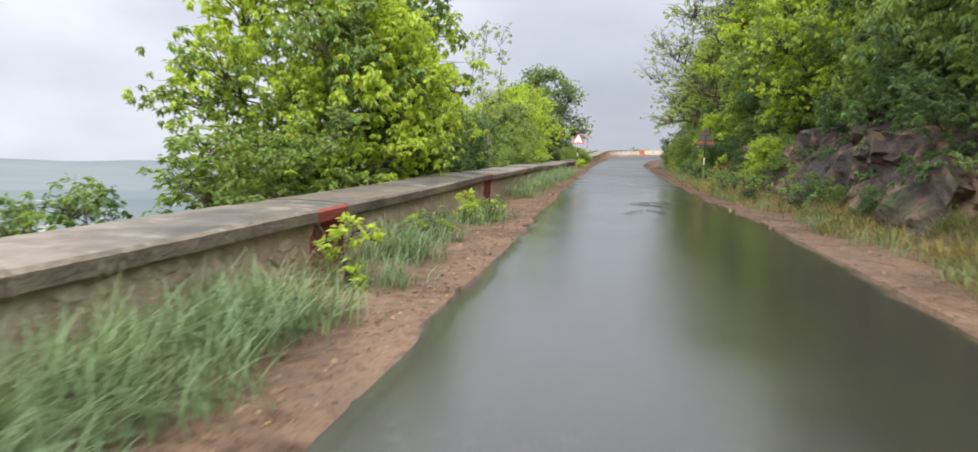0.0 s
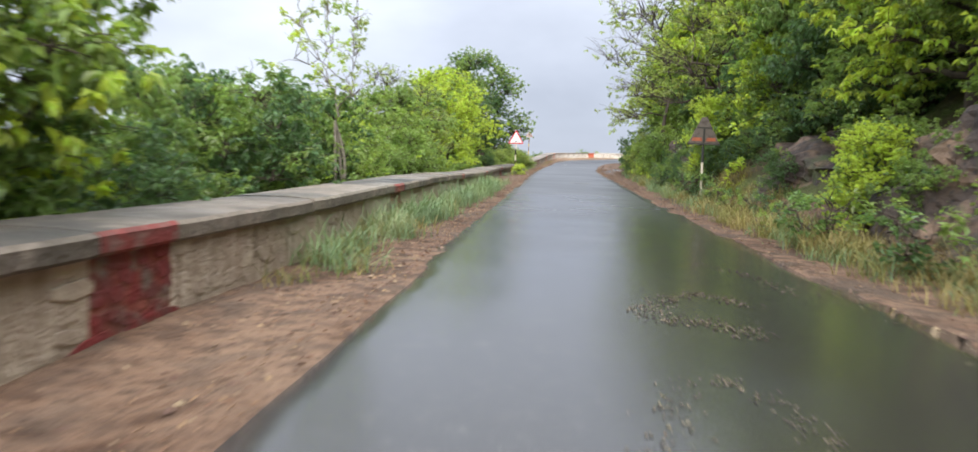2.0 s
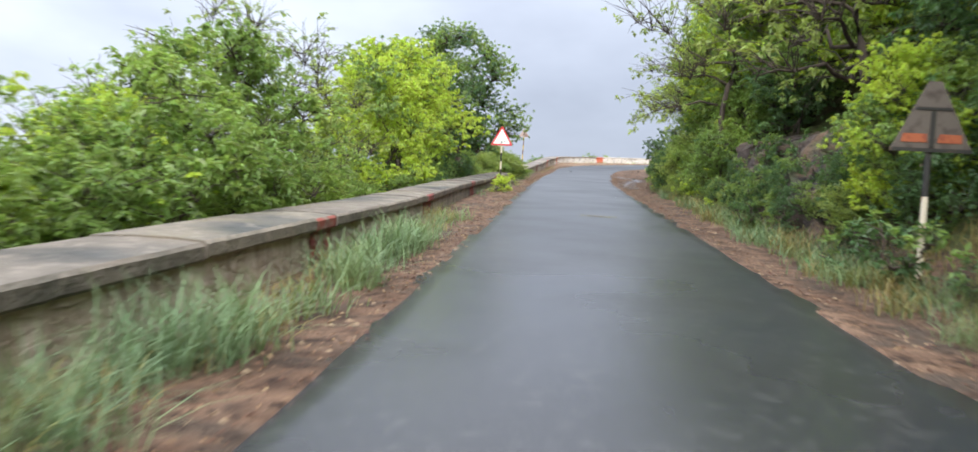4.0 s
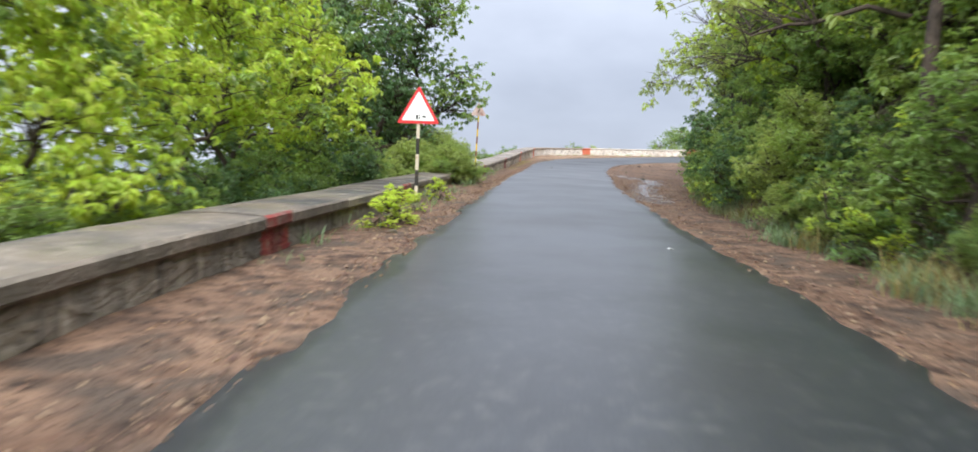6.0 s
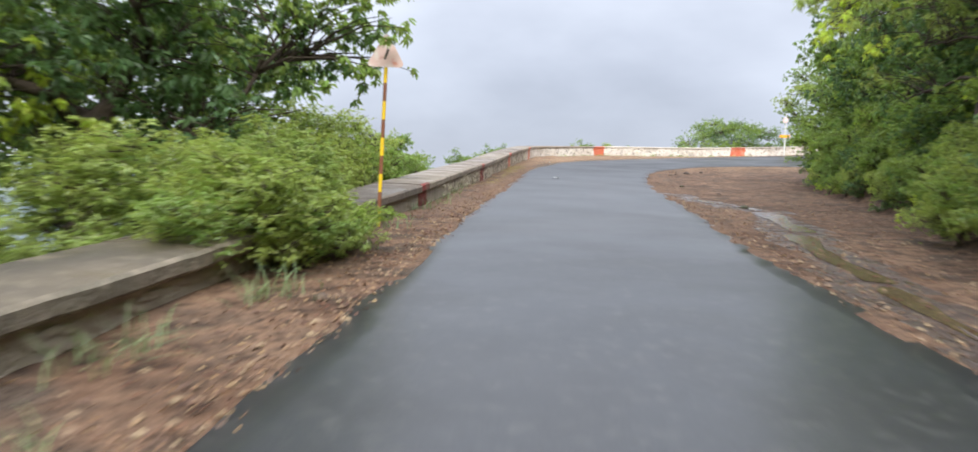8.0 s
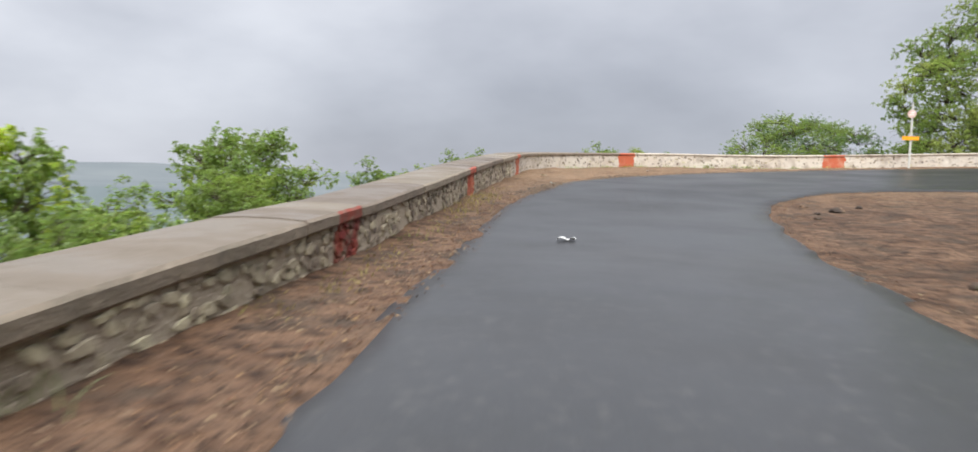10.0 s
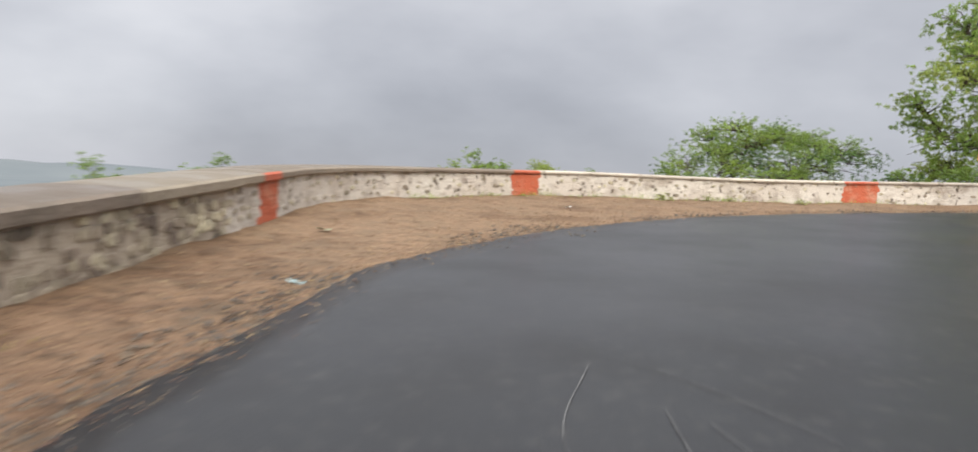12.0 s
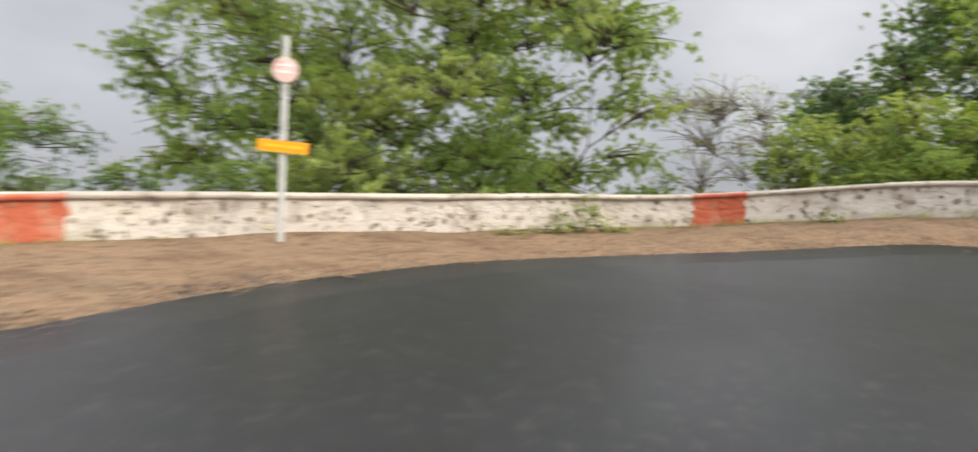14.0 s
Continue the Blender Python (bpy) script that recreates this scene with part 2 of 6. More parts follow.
LEAF = dict(rough=0.36, spec=0.5, island=0.3, translucent=0.5)
M = {
    "asphalt": material("wet_asphalt", (0.024, 0.026, 0.031), 0.35, 0.5,
                        [(0.35, (0.034, 0.034, 0.037), 0.45, 0.75, 4), (70, (0.07, 0.07, 0.07), 0.55, 0.8, 2),
                         (0.9, (0.022, 0.022, 0.024), 0.5, 0.75, 5), (9, (0.055, 0.055, 0.056), 0.54, 0.72, 4), (28, (0.020, 0.020, 0.021), 0.56, 0.72, 3)],
                        [(45, 0.05, 0.01), (110, 0.08, 0.010), (14, 0.02, 0.02)], rough_noise=(0.45, 0.35, 0.65, 0.03, 0.13),
                        along_rough=(16, 36, 0.27), along=[(24, 10, (0.075, 0.07, 0.063)), (66, 92, (0.019, 0.019, 0.021))], along_spec=(74, 90, 0.14), pool=(0.6, 1.2, 17, 27, (0.033, 0.031, 0.026))),
    "soil": material("red_soil", (0.150, 0.090, 0.058), 0.85, 0.2,
                     [(0.6, (0.21, 0.132, 0.086), 0.45, 0.72, 5), (5, (0.045, 0.027, 0.019), 0.47, 0.68, 5),
                      (1.7, (0.075, 0.054, 0.040), 0.50, 0.66, 6), (40, (0.16, 0.11, 0.08), 0.6, 0.78, 3), (15, (0.028, 0.018, 0.013), 0.56, 0.70, 4)],
                     [(30, 0.8, 0.04), (5, 0.7, 0.09)], along=[(22, 11, (0.215, 0.143, 0.101)), (88, 98, (0.33, 0.225, 0.14))],
                     mottle=[(0.9, (0.70, 0.65, 0.62), 0.50, 0.66, 6), (4.5, (0.64, 0.59, 0.56), 0.54, 0.68, 5), (24, (0.5, 0.46, 0.44), 0.56, 0.68, 4)]),
    "hill": material("hillside_soil", (0.07, 0.055, 0.03), 0.9, 0.15,
                     [(0.8, (0.06, 0.085, 0.02), 0.4, 0.65, 5), (7, (0.035, 0.03, 0.018), 0.5, 0.75, 4)],
                     [(12, 0.7, 0.08)]),
    # distance haze is painted into both base colours, the farther one paler
    "valley": material("haze_tinted_valley", (0.145, 0.170, 0.182), 0.95, 0.0,
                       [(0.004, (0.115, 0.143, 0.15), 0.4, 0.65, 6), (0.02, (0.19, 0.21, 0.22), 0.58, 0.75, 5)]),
    "valley_far": material("haze_tinted_far_plain", (0.175, 0.195, 0.207), 0.95, 0.0, [(0.0015, (0.145, 0.166, 0.182), 0.4, 0.65, 6)]),
    "rock": material("dark_rock", (0.068, 0.047, 0.036), 0.72, 0.28,
                     [(0.7, (0.036, 0.030, 0.029), 0.45, 0.66, 5), (1.8, (0.20, 0.13, 0.085), 0.5, 0.66, 5),
                      (1.6, (0.06, 0.075, 0.028), 0.54, 0.68, 6), (14, (0.03, 0.026, 0.025), 0.55, 0.7, 4)],
                     [(6, 0.7, 0.08), (25, 0.5, 0.02)]),
    "masonry": material("rubble_stone", (0.30, 0.25, 0.20), 0.85, 0.25,
                        [(5, (0.41, 0.345, 0.275), 0.52, 0.72, 4), (1.1, (0.10, 0.083, 0.068), 0.5, 0.70, 5), (12, (0.07, 0.06, 0.05), 0.58, 0.72, 4)],
                        [(22, 0.6, 0.03)], objrand=0.42, island=0.42),
    "old_masonry": material("stained_rubble", (0.30, 0.25, 0.20), 0.85, 0.25,
                            [(4, (0.47, 0.395, 0.315), 0.5, 0.72, 5), (0.8, (0.14, 0.125, 0.108), 0.48, 0.68, 5), (0.35, (0.15, 0.085, 0.06), 0.58, 0.72, 4)],
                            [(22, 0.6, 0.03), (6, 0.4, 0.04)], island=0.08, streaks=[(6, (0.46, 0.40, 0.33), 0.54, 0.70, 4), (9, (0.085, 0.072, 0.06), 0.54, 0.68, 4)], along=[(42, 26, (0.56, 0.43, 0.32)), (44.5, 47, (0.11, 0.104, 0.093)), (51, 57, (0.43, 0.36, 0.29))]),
    "mortar": material("stained_mortar", (0.31, 0.26, 0.21), 0.9, 0.15,
                       [(2.5, (0.42, 0.35, 0.28), 0.48, 0.72, 5), (0.8, (0.125, 0.113, 0.098), 0.48, 0.68, 5), (0.35, (0.15, 0.085, 0.06), 0.58, 0.72, 4), (18, (0.09, 0.075, 0.06), 0.55, 0.72, 4)],
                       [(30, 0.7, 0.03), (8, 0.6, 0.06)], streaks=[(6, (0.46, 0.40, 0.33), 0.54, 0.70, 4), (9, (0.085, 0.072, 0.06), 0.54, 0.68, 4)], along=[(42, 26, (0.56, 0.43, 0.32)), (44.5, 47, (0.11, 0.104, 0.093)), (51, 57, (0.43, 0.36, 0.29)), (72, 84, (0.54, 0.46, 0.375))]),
    "whitewash": material("worn_whitewash", (0.62, 0.575, 0.525), 0.85, 0.2,
                          [(0.7, (0.55, 0.485, 0.43), 0.46, 0.70, 5), (2.2, (0.40, 0.345, 0.30), 0.52, 0.70, 5), (7, (0.13, 0.10, 0.08), 0.59, 0.69, 5)],
                          [(22, 0.6, 0.03)], island=0.12),
    "dull_whitewash": material("dirty_whitewash", (0.51, 0.46, 0.40), 0.85, 0.2,
                               [(0.9, (0.36, 0.31, 0.26), 0.45, 0.7, 5), (7, (0.17, 0.14, 0.115), 0.58, 0.72, 5)], [(22, 0.6, 0.03)], objrand=0.12),
    "red": material("faded_red_paint", (0.46, 0.105, 0.062), 0.7, 0.3,
                    [(3.5, (0.48, 0.20, 0.14), 0.48, 0.70, 5), (9, (0.28, 0.18, 0.13), 0.6, 0.74, 5)],
                    [(22, 0.6, 0.03)], objrand=0.12),
    "red_old": material("old_crimson_paint", (0.25, 0.056, 0.047), 0.8, 0.2,
                        [(3.5, (0.165, 0.066, 0.055), 0.44, 0.66, 5), (6, (0.21, 0.155, 0.125), 0.53, 0.68, 5)],
                        [(22, 0.6, 0.03)], objrand=0.15),
    "cap_edge": material("mossy_concrete_edge", (0.20, 0.165, 0.13), 0.8, 0.25,
                         [(1.1, (0.10, 0.09, 0.07), 0.46, 0.68, 6), (8, (0.30, 0.25, 0.20), 0.55, 0.75, 5), (20, (0.07, 0.06, 0.048), 0.58, 0.72, 4)],
                         [(30, 0.6, 0.03), (7, 0.5, 0.04)], objrand=0.2, along=[(68, 84, (0.33, 0.275, 0.225))]),
    "cap": material("weathered_concrete", (0.18, 0.144, 0.11), 0.75, 0.3,
                    [(1.3, (0.115, 0.10, 0.085), 0.42, 0.68, 6), (9, (0.28, 0.235, 0.19), 0.55, 0.75, 5),
                     (0.5, (0.055, 0.053, 0.05), 0.46, 0.64, 6), (3.2, (0.21, 0.175, 0.14), 0.58, 0.7, 6)],
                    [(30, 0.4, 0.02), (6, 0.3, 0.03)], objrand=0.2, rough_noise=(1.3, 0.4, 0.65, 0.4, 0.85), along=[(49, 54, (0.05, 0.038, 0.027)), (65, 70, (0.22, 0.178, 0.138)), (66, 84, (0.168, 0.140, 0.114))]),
    "bark": material("grey_brown_bark", (0.085, 0.065, 0.05), 0.9, 0.2,
                     [(6, (0.045, 0.036, 0.03), 0.45, 0.7, 5)], [(20, 0.8, 0.03)]),
    "pale_bark": material("pale_bark", (0.24, 0.21, 0.17), 0.9, 0.2,
                          [(6, (0.12, 0.10, 0.08), 0.45, 0.7, 5)], [(20, 0.8, 0.03)]),
    "leaf_mid": material("mid_green_leaves", (0.21, 0.305, 0.088), noises=[(0.5, (0.31, 0.41, 0.095), 0.45, 0.7, 3)], **LEAF),
    "leaf_bright": material("bright_yellow_green_leaves", (0.48, 0.58, 0.085), noises=[(0.6, (0.33, 0.45, 0.09), 0.5, 0.72, 3)], **{**LEAF, "translucent": 0.6}),
    "leaf_dark": material("dark_green_leaves", (0.115, 0.195, 0.082), noises=[(0.5, (0.18, 0.285, 0.088), 0.5, 0.72, 3)], **LEAF),
    "leaf_olive": material("olive_green_leaves", (0.35, 0.42, 0.125), noises=[(0.7, (0.23, 0.31, 0.10), 0.45, 0.7, 3)], **LEAF),
    "grass": material("blue_green_grass", (0.155, 0.225, 0.115), 0.6, 0.25,
                      [(1.2, (0.215, 0.275, 0.12), 0.45, 0.7, 3), (0.45, (0.30, 0.29, 0.155), 0.58, 0.76, 3)],
                      island=0.3, translucent=0.3),
    "dry_grass": material("dry_grass", (0.27, 0.22, 0.09), 0.7, 0.2,
                          [(0.9, (0.13, 0.17, 0.045), 0.48, 0.7, 3)], island=0.3, translucent=0.3),
    "wet_litter": material("wet_leaf_wash", (0.13, 0.10, 0.062), 0.6, 0.3, [(3, (0.22, 0.17, 0.11), 0.5, 0.75, 3)], island=0.4),
    "litter": material("dead_leaves", (0.21, 0.12, 0.075), 0.8, 0.2, [(3, (0.31, 0.22, 0.145), 0.5, 0.75, 3)], island=0.5, along=[(85, 97, (0.30, 0.205, 0.13))]),
    "pebble": material("pebbles", (0.20, 0.135, 0.095), 0.8, 0.25, [(2, (0.14, 0.085, 0.06), 0.45, 0.7, 3)], island=0.55, along=[(85, 97, (0.31, 0.215, 0.14))]),
    "chipping": material("asphalt_chippings", (0.075, 0.07, 0.066), 0.8, 0.25, [(3, (0.16, 0.125, 0.095), 0.5, 0.72, 3)], island=0.5),
    "water": material("muddy_water", (0.085, 0.055, 0.037), 0.16, 0.5,
                      [(1.2, (0.085, 0.058, 0.04), 0.45, 0.7, 3)], [(14, 0.4, 0.02), (4, 0.3, 0.04)]),
    "sign_white": material("sign_white", (0.78, 0.77, 0.76), 0.45, 0.4, [(9, (0.62, 0.60, 0.58), 0.55, 0.75, 4)]),
    "sign_red": material("sign_red", (0.62, 0.035, 0.04), 0.45, 0.4, [(12, (0.45, 0.08, 0.07), 0.55, 0.75, 4)]),
    "sign_back": material("sign_grey_metal", (0.30, 0.30, 0.30), 0.5, 0.4, metallic=0.4),
    "sign_faded": material("faded_pink_sign", (0.70, 0.50, 0.46), 0.6, 0.3, [(11, (0.62, 0.28, 0.22), 0.56, 0.72, 4), (5, (0.75, 0.68, 0.64), 0.5, 0.7, 3)]),
    "sign_rust": material("rusty_grey_sign", (0.12, 0.10, 0.085), 0.75, 0.2, [(8, (0.06, 0.045, 0.04), 0.5, 0.72, 4)]),
    "post_white": material("dirty_white_post", (0.62, 0.54, 0.42), 0.6, 0.3, [(8, (0.40, 0.22, 0.10), 0.58, 0.72, 5)]),
    "post_black": material("worn_black_post", (0.035, 0.033, 0.03), 0.6, 0.3, [(10, (0.12, 0.08, 0.05), 0.6, 0.75, 4)]),
    "post_yellow": material("yellow_post", (0.75, 0.50, 0.02), 0.55, 0.3, [(12, (0.55, 0.33, 0.04), 0.58, 0.75, 4)]),
    "post_brown": material("brown_post", (0.21, 0.085, 0.045), 0.7, 0.3, [(12, (0.12, 0.06, 0.04), 0.55, 0.75, 4)]),
    "post_grey": material("galvanised_post", (0.55, 0.56, 0.55), 0.5, 0.4, [(10, (0.42, 0.42, 0.41), 0.55, 0.75, 4)]),
    "reflector": material("orange_red_reflector", (0.34, 0.10, 0.045), 0.6, 0.4, [(14, (0.20, 0.05, 0.03), 0.5, 0.7, 4)]),
    "orange": material("orange_yellow_plate", (0.85, 0.36, 0.015), 0.5, 0.4, [(9, (0.70, 0.27, 0.02), 0.55, 0.75, 4)]),
    "mark": material("dark_mark", (0.05, 0.05, 0.05), 0.7, 0.2),
    "chalk": material("chalk_marks", (0.105, 0.105, 0.108), 0.6, 0.3, [(7, (0.055, 0.055, 0.058), 0.46, 0.6, 4)]),
    "road_yellow": material("worn_yellow_paint", (0.36, 0.32, 0.12), 0.8, 0.2, [(14, (0.05, 0.048, 0.04), 0.46, 0.6, 4)]),
    "road_smear": material("smeared_paint", (0.085, 0.078, 0.062), 0.8, 0.2, [(20, (0.035, 0.034, 0.033), 0.42, 0.6, 4)]),
    "wet_soil": material("wet_mud", (0.052, 0.033, 0.024), 0.35, 0.5, [(2.5, (0.095, 0.060, 0.042), 0.45, 0.66, 5), (18, (0.03, 0.02, 0.015), 0.55, 0.7, 4)], [(20, 0.9, 0.06), (5, 0.6, 0.08)], rough_noise=(3, 0.4, 0.65, 0.3, 0.9)),
    "plastic": material("white_plastic", (0.8, 0.8, 0.8), 0.4, 0.4),
    "blue_scrap": material("pale_blue_wrapper", (0.33, 0.45, 0.47), 0.5, 0.4),
    "green_scrap": material("dull_green_wrapper", (0.24, 0.30, 0.19), 0.5, 0.4),
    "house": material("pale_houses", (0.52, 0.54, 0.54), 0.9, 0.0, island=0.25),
}


# ---------------------------------------------------------------- shape helpers
def mesh_np(name, verts, faces, mats, smooth=False, index=None):
    """A mesh from arrays: faces is an (n, k) array or a list of such arrays."""
    me = bpy.data.meshes.new(name)
    blocks = [np.asarray(f, dtype=np.int32) for f in (faces if isinstance(faces, list) else [faces]) if len(f)]
    verts = np.asarray(verts, dtype=np.float32)
    me.vertices.add(len(verts))
    me.vertices.foreach_set("co", verts.ravel())
    loops = np.concatenate([b.ravel() for b in blocks])
    sizes = np.concatenate([np.full(len(b), b.shape[1], dtype=np.int32) for b in blocks])
    starts = np.concatenate([[0], np.cumsum(sizes)[:-1]]).astype(np.int32)
    me.loops.add(len(loops))
    me.loops.foreach_set("vertex_index", loops)
    me.polygons.add(len(sizes))
    me.polygons.foreach_set("loop_start", starts)
    me.polygons.foreach_set("loop_total", sizes)
    me.polygons.foreach_set("use_smooth", np.full(len(sizes), smooth))
    for mat in (mats if isinstance(mats, (list, tuple)) else [mats]):
        me.materials.append(mat)
    if index is not None:
        me.polygons.foreach_set("material_index", np.asarray(index, dtype=np.int32))
    me.update(calc_edges=True)
    me.validate()
    return me


def child(name, me, parent, label=""):
    ob = new(name, me)
    ob.parent = parent
    if label:
        tagged(ob, label)
    return ob


def part(name, bm, mat, parent, label="", smooth=False):
    me = bpy.data.meshes.new(name)
    bm.to_mesh(me)
    bm.free()
    me.materials.append(mat)
    if smooth:
        for p in me.polygons:
            p.use_smooth = True
    return child(name, me, parent, label)


def spline(points, step):
    """Catmull-Rom through points (rows of any width), resampled about every step."""
    p = np.array(points, float)
    p = np.vstack([2 * p[0] - p[1], p, 2 * p[-1] - p[-2]])
    out = []
    for i in range(1, len(p) - 2):
        n = max(1, int(np.linalg.norm((p[i + 1] - p[i])[:2]) / step))
        for k in range(n):
            t = k / n
            # centripetal-like: chord-scaled tangents keep uneven spacing free of loops
            d0, d1, d2 = (max(1e-6, np.linalg.norm((p[j + 1] - p[j])[:2])) for j in (i - 1, i, i + 1))
            m1 = ((p[i + 1] - p[i]) / d1 * d0 + (p[i] - p[i - 1]) / d0 * d1) / (d0 + d1) * d1
            m2 = ((p[i + 2] - p[i + 1]) / d2 * d1 + (p[i + 1] - p[i]) / d1 * d2) / (d1 + d2) * d1
            out.append((2 * t**3 - 3 * t**2 + 1) * p[i] + (t**3 - 2 * t**2 + t) * m1 + (3 * t**2 - 2 * t**3) * p[i + 1] + (t**3 - t**2) * m2)
    out.append(p[-2])
    return np.array(out)


def hash_noise(x, y, seed=0):
    """Smooth value noise on arrays, -1 to 1."""
    xi, yi = np.floor(x), np.floor(y)
    fx, fy = x - xi, y - yi
    fx, fy = fx * fx * (3 - 2 * fx), fy * fy * (3 - 2 * fy)

    def h(a, b):
        v = np.sin(a * 127.1 + b * 311.7 + seed * 74.7) * 43758.5453
        return (v - np.floor(v)) * 2 - 1
    return (h(xi, yi) * (1 - fx) + h(xi + 1, yi) * fx) * (1 - fy) + (h(xi, yi + 1) * (1 - fx) + h(xi + 1, yi + 1) * fx) * fy


def fbm(x, y, octaves=4, seed=0):
    return sum(hash_noise(x * 2**k, y * 2**k, seed + k) / 2**k for k in range(octaves))


def tube(points, radii, sides):
    """Vertices and quads of a tapered tube along points."""
    p, n = np.array(points, float), len(points)
    d = np.gradient(p, axis=0)
    d /= np.linalg.norm(d, axis=1, keepdims=True) + 1e-9
    ref = np.where(np.abs(d[:, 2:3]) > 0.9, np.array([[1.0, 0, 0]]), np.array([[0, 0, 1.0]]))
    u = np.cross(d, ref); u /= np.linalg.norm(u, axis=1, keepdims=True) + 1e-9
    v = np.cross(d, u)
    a = np.arange(sides) / sides * 2 * np.pi
    ring = u[:, None] * np.cos(a)[None, :, None] + v[:, None] * np.sin(a)[None, :, None]
    verts = p[:, None] + ring * np.array(radii)[:, None, None]
    i = np.arange(n - 1)[:, None] * sides
    j = np.arange(sides)[None]
    k = (j + 1) % sides
    faces = np.stack([i + j, i + k, i + sides + k, i + sides + j], -1).reshape(-1, 4)
    return verts.reshape(-1, 3), faces


def gather(pieces):
    """Joins (verts, faces) pairs of one face width."""
    vs, fs, off = [], [], 0
    for v, f in pieces:
        vs.append(v); fs.append(f + off); off += len(v)
    return np.vstack(vs), np.vstack(fs)


# ---------------------------------------------------------------- plan
def road_z(x, y):
    """Height of the road's plane: it climbs, steeper and banked in the bend."""
    x, y = np.asarray(x, float), np.asarray(y, float)
    s = np.clip((y - 80) / 18, 0, 1)
    s = s * s * (3 - 2 * s)
    xx = np.clip(x, -6, 24) + 0.25 * np.maximum(x - 24, 0) * (x < 200)
    yy = np.clip(y, -80, 112)
    bx, by = np.clip((x - 16) / 6, 0, 1), np.clip((103.8 - y) / 6, 0, 1)
    bank = 0.6 * bx * bx * (3 - 2 * bx) * by * by * (3 - 2 * by) * (y > 60)
    return bank - 0.081 + 0.03789 * yy + 0.02636 * np.maximum(0, yy - 82) + s * (-0.0018 * xx + 0.002218 * xx * xx)


WALL = [(-2.8, -60), (-2.8, 0), (-2.8, 6), (-2.76, 10), (-2.74, 16), (-2.8, 22), (-2.9, 32), (-2.93, 40), (-2.98, 47.7), (-2.98, 52), (-3.02, 56), (-2.93, 62), (-2.8, 66), (-2.63, 70.4),
        (-2.56, 74), (-2.35, 81), (-2.0, 87), (-1.76, 91), (-1.45, 95), (-1.15, 98.5), (-0.9, 100.8), (-0.2, 102.7), (1.1, 104.3), (3.2, 105.95),
        (7.4, 107.2), (12.4, 107.65), (15, 106.9), (18, 105.3), (20.3, 104.0), (21.7, 102.4), (22.3, 100.2), (22.6, 97), (23.2, 92),
        (24.5, 85), (26.5, 70), (28, 40), (28, -60)]
# left edge x, y and right edge x, y of the asphalt
ROAD_CLIMB = [(-1.3, -60, 2.7, -60), (-1.3, 0, 2.65, 0), (-1.4, 8, 2.75, 8), (-1.5, 14, 2.8, 13.5), (-1.6, 20, 2.5, 19.5),
        (-1.65, 30, 2.2, 29), (-1.65, 36, 2.12, 37), (-1.75, 48, 2.05, 48), (-1.72, 60, 2.05, 61), (-1.5, 74, 2.55, 72),
        (-1.25, 82, 3.1, 81)]
ROAD_BEND = [(-0.9, 88, 3.6, 85.5), (-0.1, 92.3, 4.3, 88.6), (0.5, 95, 5.1, 90.4), (1.9, 97.5, 6.6, 92.4),
        (4.2, 100.3, 8, 93.2), (7.5, 102.5, 9.3, 93.5), (11.2, 103.5, 10.8, 93.4), (15.3, 103, 12.2, 92.7), (17.6, 101.6, 13.2, 91.7), (19, 99.6, 13.9, 90.4),
        (19.5, 97.3, 14.4, 89), (20, 93.5, 15, 86.5), (21, 87, 16, 82), (23, 75, 18, 72), (25, 40, 20, 40), (25, -60, 20, -60)]
ROAD = ROAD_CLIMB + ROAD_BEND
HILL = [(4.2, -60), (4.3, 8), (4.6, 17), (4.3, 24), (3.5, 31), (3.9, 38), (4.0, 46), (3.5, 52), (4.0, 60), (5.1, 66), (6.5, 70.6), (7.6, 76),
        (8.7, 82), (9.8, 85.2), (11.3, 86.4), (12.7, 84.5), (13.7, 79), (15.5, 68), (18, 40), (18, -60)]


def signed(px, py, line):
    """Distance to a line; positive on its left hand as it runs."""
    line = np.array(line, float)[:, :2]
    best = np.full(px.shape, 1e9)
    sign = np.ones(px.shape)
    for a, b in zip(line[:-1], line[1:]):
        d = b - a
        t = np.clip(((px - a[0]) * d[0] + (py - a[1]) * d[1]) / (d @ d), 0, 1)
        ex, ey = px - a[0] - t * d[0], py - a[1] - t * d[1]
        r = np.hypot(ex, ey)
        c = d[0] * (py - a[1]) - d[1] * (px - a[0])
        near = r < best - 1e-9
        best = np.where(near, r, best)
        sign = np.where(near, np.where(c >= 0, 1.0, -1.0), sign)
    return best * sign


wall_line = spline(WALL, 0.6)
hill_line = spline(HILL, 2.0)
road_line = spline(ROAD, 0.25)


def foot_z(x, y):
    """Height of the ground at the parapet's foot: below the road's plane round the outer bend."""
    q = np.clip((np.asarray(x, float) - 4) / 8, 0, 1)
    return road_z(x, y) - 0.13 * q * q * (3 - 2 * q)


